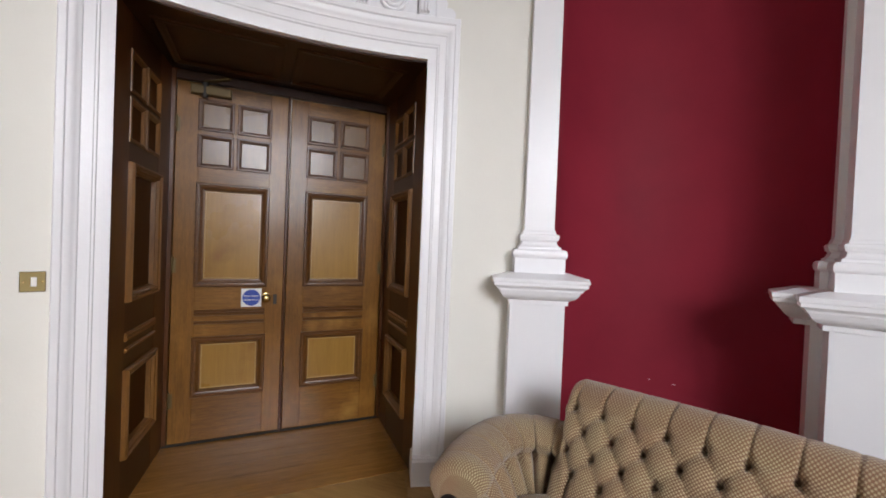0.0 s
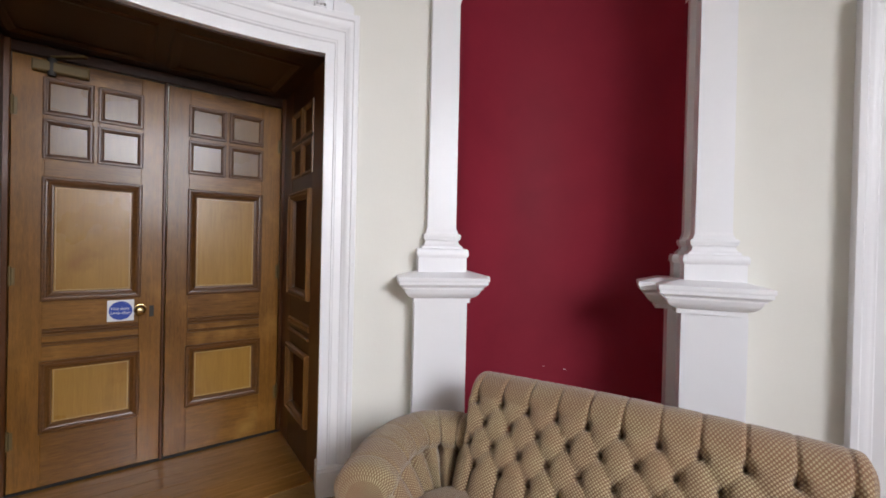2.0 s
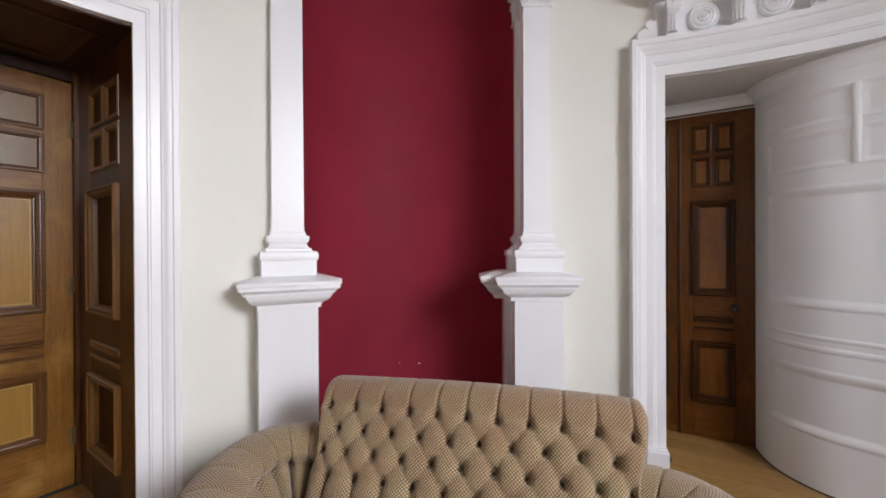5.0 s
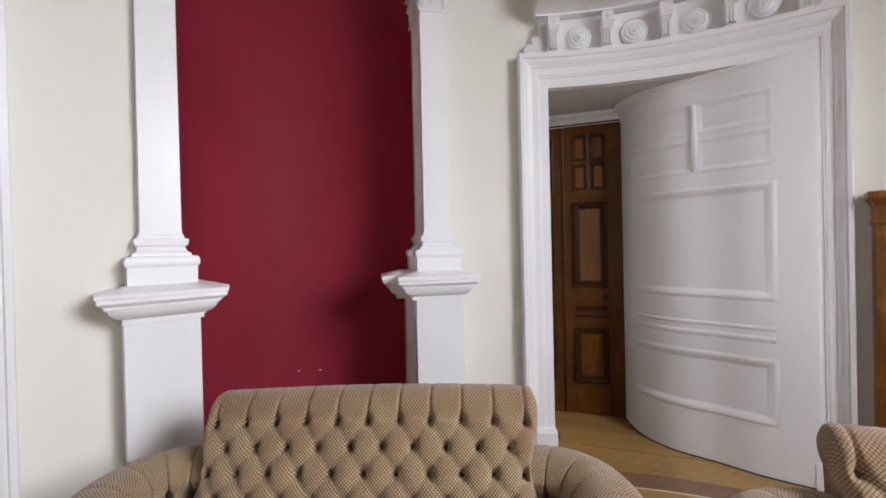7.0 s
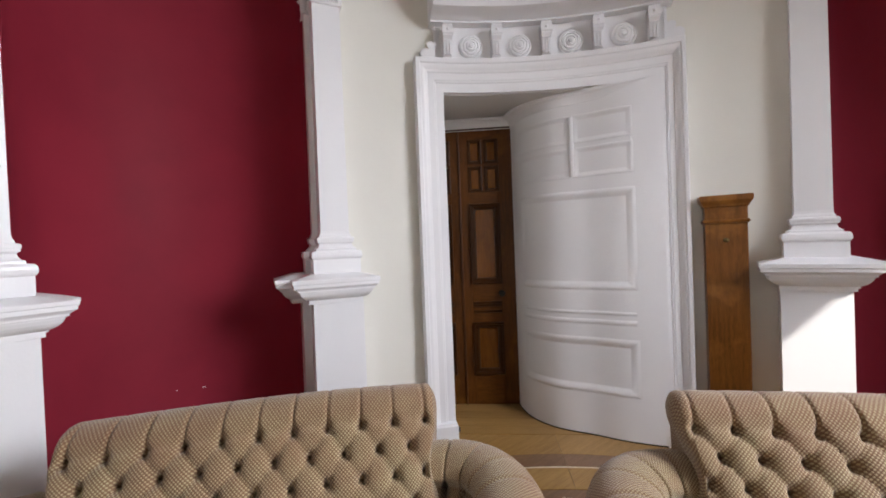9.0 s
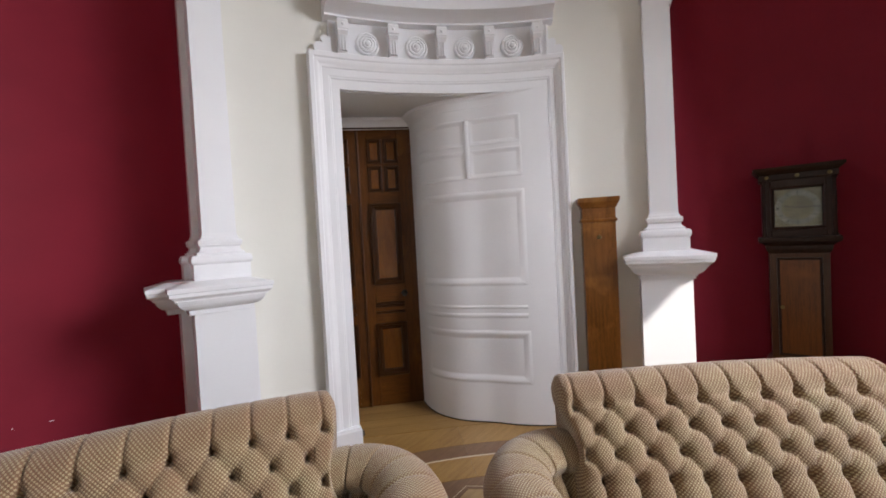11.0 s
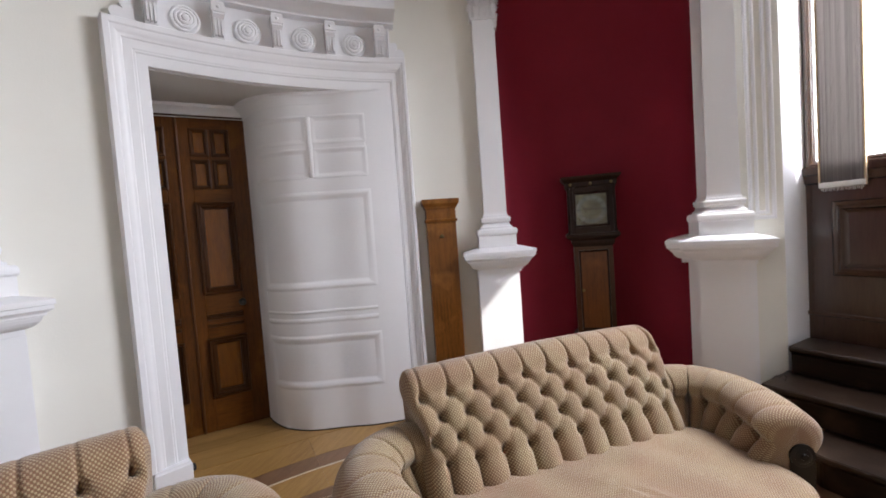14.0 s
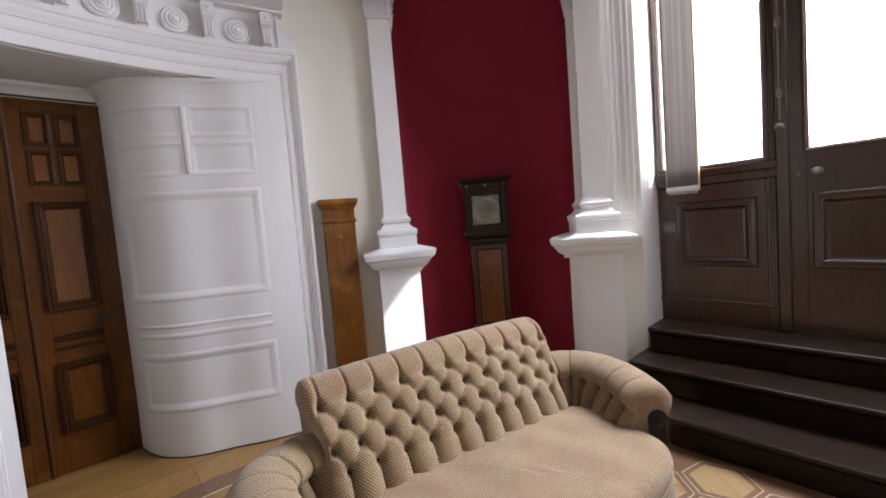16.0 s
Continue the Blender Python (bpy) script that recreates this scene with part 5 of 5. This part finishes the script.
        for (cx, cz, r, t) in ((0.03, 0.452, 0.05, 0.012), (0.03, 0.452, 0.034, 0.018), (0.03, 0.452, 0.016, 0.024)):
            scroll.append(moved(lathe([(0.0, t), (r * 0.8, t), (r, t * 0.7), (r, -0.01)], 24, "y"), cx, 0, cz))
        scroll.append(moved(stack([(0.03, 0.018, 0.14), (0.04, 0.022, 0.22), (0.046, 0.024, 0.3), (0.048, 0.02, 0.4), (0.045, 0.018, 0.44)], 0.03), 0.03, 0.014))
        ang = math.degrees(math.atan2(d.x, -d.y)) * side
        ob = part("arm_scroll", *join(*[moved(q, -0.014) for q in scroll]), EBONY, arm, "carved black wooden scroll", 40)
        ob.matrix_basis = pose(side * end.x, end.y, 0, 0, 0, ang) @ Matrix.Diagonal((side, 1, 1, 1))

    # seat: a bowed cushion on a padded border
    def outline(f, drop):
        pts = []
        for i in range(96):
            a = 2 * math.pi * (i + 0.5) / 96
            c, s = math.cos(a), math.sin(a)
            hx, hy = 0.80 - drop, 0.37 - drop
            x = math.copysign(abs(c) ** 0.42, c) * hx
            y = math.copysign(abs(s) ** 0.55, s) * hy
            bow = 0.05 * (1 - (x / 0.8) ** 2) if y < 0 else 0
            pts.append((x * f, -0.57 + (y - bow * abs(y) / 0.37) * f))
        return pts

    def lofted(levels):
        vs, fs, uv = [], [], []
        for f, dr, z in levels:
            for x, y in outline(f, dr):
                w = 0.004 * math.sin(23 * x + 9 * y) * (1 if z > 0.38 else 0)
                vs.append((x, y, z + w))
                uv.append((x, y + (0.44 - z) * 1.0))
        for k in range(len(levels) - 1):
            fs += [(k * 96 + i, k * 96 + (i + 1) % 96, (k + 1) * 96 + (i + 1) % 96, (k + 1) * 96 + i) for i in range(96)]
        return vs, fs + [tuple(range(96)), tuple(range((len(levels) - 1) * 96, len(levels) * 96))], uv

    dome = [(k / 22, 0, 0.437 - 0.03 * (k / 22) ** 4) for k in range(1, 21)]
    v, f, uv = lofted(dome + [(0.95, 0, 0.402), (0.985, 0, 0.385), (1, 0, 0.355), (0.995, 0, 0.325), (0.98, 0, 0.305)])
    for c0, y0, y1, deep in ((0.02, -0.85, -0.45, 0.007), (0.09, -0.8, -0.52, 0.006), (-0.33, -0.75, -0.4, 0.005), (0.4, -0.7, -0.4, 0.004)):
        for k, (x, y, z) in enumerate(v):
            if z > 0.39 and y0 < y < y1:
                off = (x - c0 + 0.45 * (y + 0.6)) / 0.022
                fade = math.sin(math.pi * (y - y0) / (y1 - y0))
                v[k] = (x, y, z + deep * fade * (math.exp(-off * off) - 0.8 * math.exp(-((off - 1.6) ** 2))))
    part("seat", v, f, SEATF, so, "sagging seat in rubbed pinkish velvet", 60, uv)
    v, f, uv = lofted([(0.975, 0, 0.306), (1.0, 0, 0.298), (1.01, 0, 0.27), (1.008, 0, 0.235), (0.99, 0, 0.21), (0.97, 0, 0.2)])
    part("seat_border", v, f, FABRIC, so, "padded border in dotted velvet", 60, uv)
    ring = [(x, y, 0.307) for x, y in outline(1.0, 0.004)]
    vs, fs = [], []
    for i, (x, y, z) in enumerate(ring):
        nx, ny = x * 0.8, (y + 0.57)
        ln = math.hypot(nx, ny)
        for j in range(6):
            a = 2 * math.pi * j / 6
            vs.append((x + nx / ln * 0.006 * math.cos(a), y + ny / ln * 0.006 * math.cos(a), z + 0.006 * math.sin(a)))
    fs = [(i * 6 + j, i * 6 + (j + 1) % 6, ((i + 1) % 96) * 6 + (j + 1) % 6, ((i + 1) % 96) * 6 + j) for i in range(96) for j in range(6)]
    part("piping", vs, fs, SEATF, so, "corded piping", True)
    v, f, uv = lofted([(0.96, 0, 0.2), (0.965, 0, 0.19), (0.965, 0, 0.15), (0.95, 0, 0.14)])
    part("seat_rail", v, f, EBONY, so, "black wooden rail", 40)
    turned = [(0.0, 0.0), (0.016, 0.0), (0.02, 0.012), (0.016, 0.03), (0.012, 0.034), (0.015, 0.045), (0.022, 0.06), (0.03, 0.085), (0.032, 0.1), (0.024, 0.115), (0.03, 0.125), (0.032, 0.142)]
    for x, y in ((-0.66, -0.8), (0.66, -0.8), (-0.66, -0.3), (0.66, -0.3)):
        part("leg", *moved(lathe(turned, 16), x, y, 0), EBONY, so, "turned black leg on a castor", 40)
    return so


def seat_place(axis, left, right):
    """A sofa whose back runs from left to right, each (lat, rad) in the bay."""
    mx, my = (left[0] + right[0]) / 2, (left[1] + right[1]) / 2
    return bay(axis, mx, my, 0, math.degrees(math.atan2(right[1] - left[1], right[0] - left[0])))


sofa(seat_place(AXIS_N1, (-0.51, 2.466), (0.68, 1.796)), "long brown dotted velvet sofa with buttoned back before the niche")
sofa(seat_place(AXIS_N2, (-1.02, 1.37), (0.11, 2.17)), "tufted beige velvet sofa with sunlit black-tipped arm")

# ---- floor pieces ----
for i in range(7):
    a, b = 3.122 + 0.142 * i, 3.122 + 0.142 * i + 0.139
    ob = part("floor_board", *box(-0.86, 0.86, a, b, -0.0055, 0.0, 0.0), FLOORA, floor)
    ob.matrix_basis = HOME.inverted() @ bay(AXIS_A)
    ob = part("floor_board", *box(-1.4, 0.85, a, b, -0.0055, 0.0, 0.0), FLOORW, floor)
    ob.matrix_basis = HOME.inverted() @ bay(AXIS_B)
for a0 in range(-75, 165, 15):
    for r0, r1, mt, nm in ((2.83, 3.118, FLOORW, "floor_board"), (2.672, 2.827, INLAY_D, "inlay_strip"), (2.656, 2.669, INLAY_L, "inlay_strip"), (2.42, 2.653, FLOORW, "floor_board")):
        part(nm, *arc_block(r0, r1, a0, a0 + 14.95, -0.005, 0.0), mt, floor)
strips, bands = [], []
S = 0.2
for i in range(-12, 13):
    for j in range(-12, 13):
        x, y = S * 1.5 * i, S * math.sqrt(3) * (j + 0.5 * (i % 2))
        if x * x + y * y > 2.2**2:
            continue
        ring6 = [(x + (S - 0.052) * math.cos(radians(60 * k)), y + (S - 0.052) * math.sin(radians(60 * k))) for k in range(6)]
        vs = [(px, py, z) for z in (-0.005, 0.0) for px, py in ring6]
        fs = [(0, 1, 2, 3, 4, 5), (6, 7, 8, 9, 10, 11)] + [(k, (k + 1) % 6, 6 + (k + 1) % 6, 6 + k) for k in range(6)]
        part("floor_tile", vs, fs, HEXW, floor)
        for k in range(6):
            a = [(x + r * math.cos(radians(60 * kk)), y + r * math.sin(radians(60 * kk)), z) for kk in (k, k + 1) for r in (S - 0.02, S - 0.0155) for z in (-0.004, 0.0004)]
            strips.append((a, [(1, 3, 7, 5), (0, 1, 5, 4), (2, 3, 7, 6)]))
            for lo, hi in ((0.051, 0.0205), (0.015, 0.0005)):
                a = [(x + r * math.cos(radians(60 * kk)), y + r * math.sin(radians(60 * kk)), z) for kk in (k, k + 1) for r in (S - lo, S - hi) for z in (-0.004, 0.0)]
                bands.append((a, [(1, 3, 7, 5), (0, 1, 5, 4), (2, 3, 7, 6)]))
part("inlay_bands", *join(*bands), INLAY_D, floor)["kind"] = "stuff"
part("inlay_lines", *join(*strips), INLAY_L, floor)["kind"] = "stuff"
part("inlay_ground", *disc(2.418, -0.006, -0.002), INLAY_D, floor)
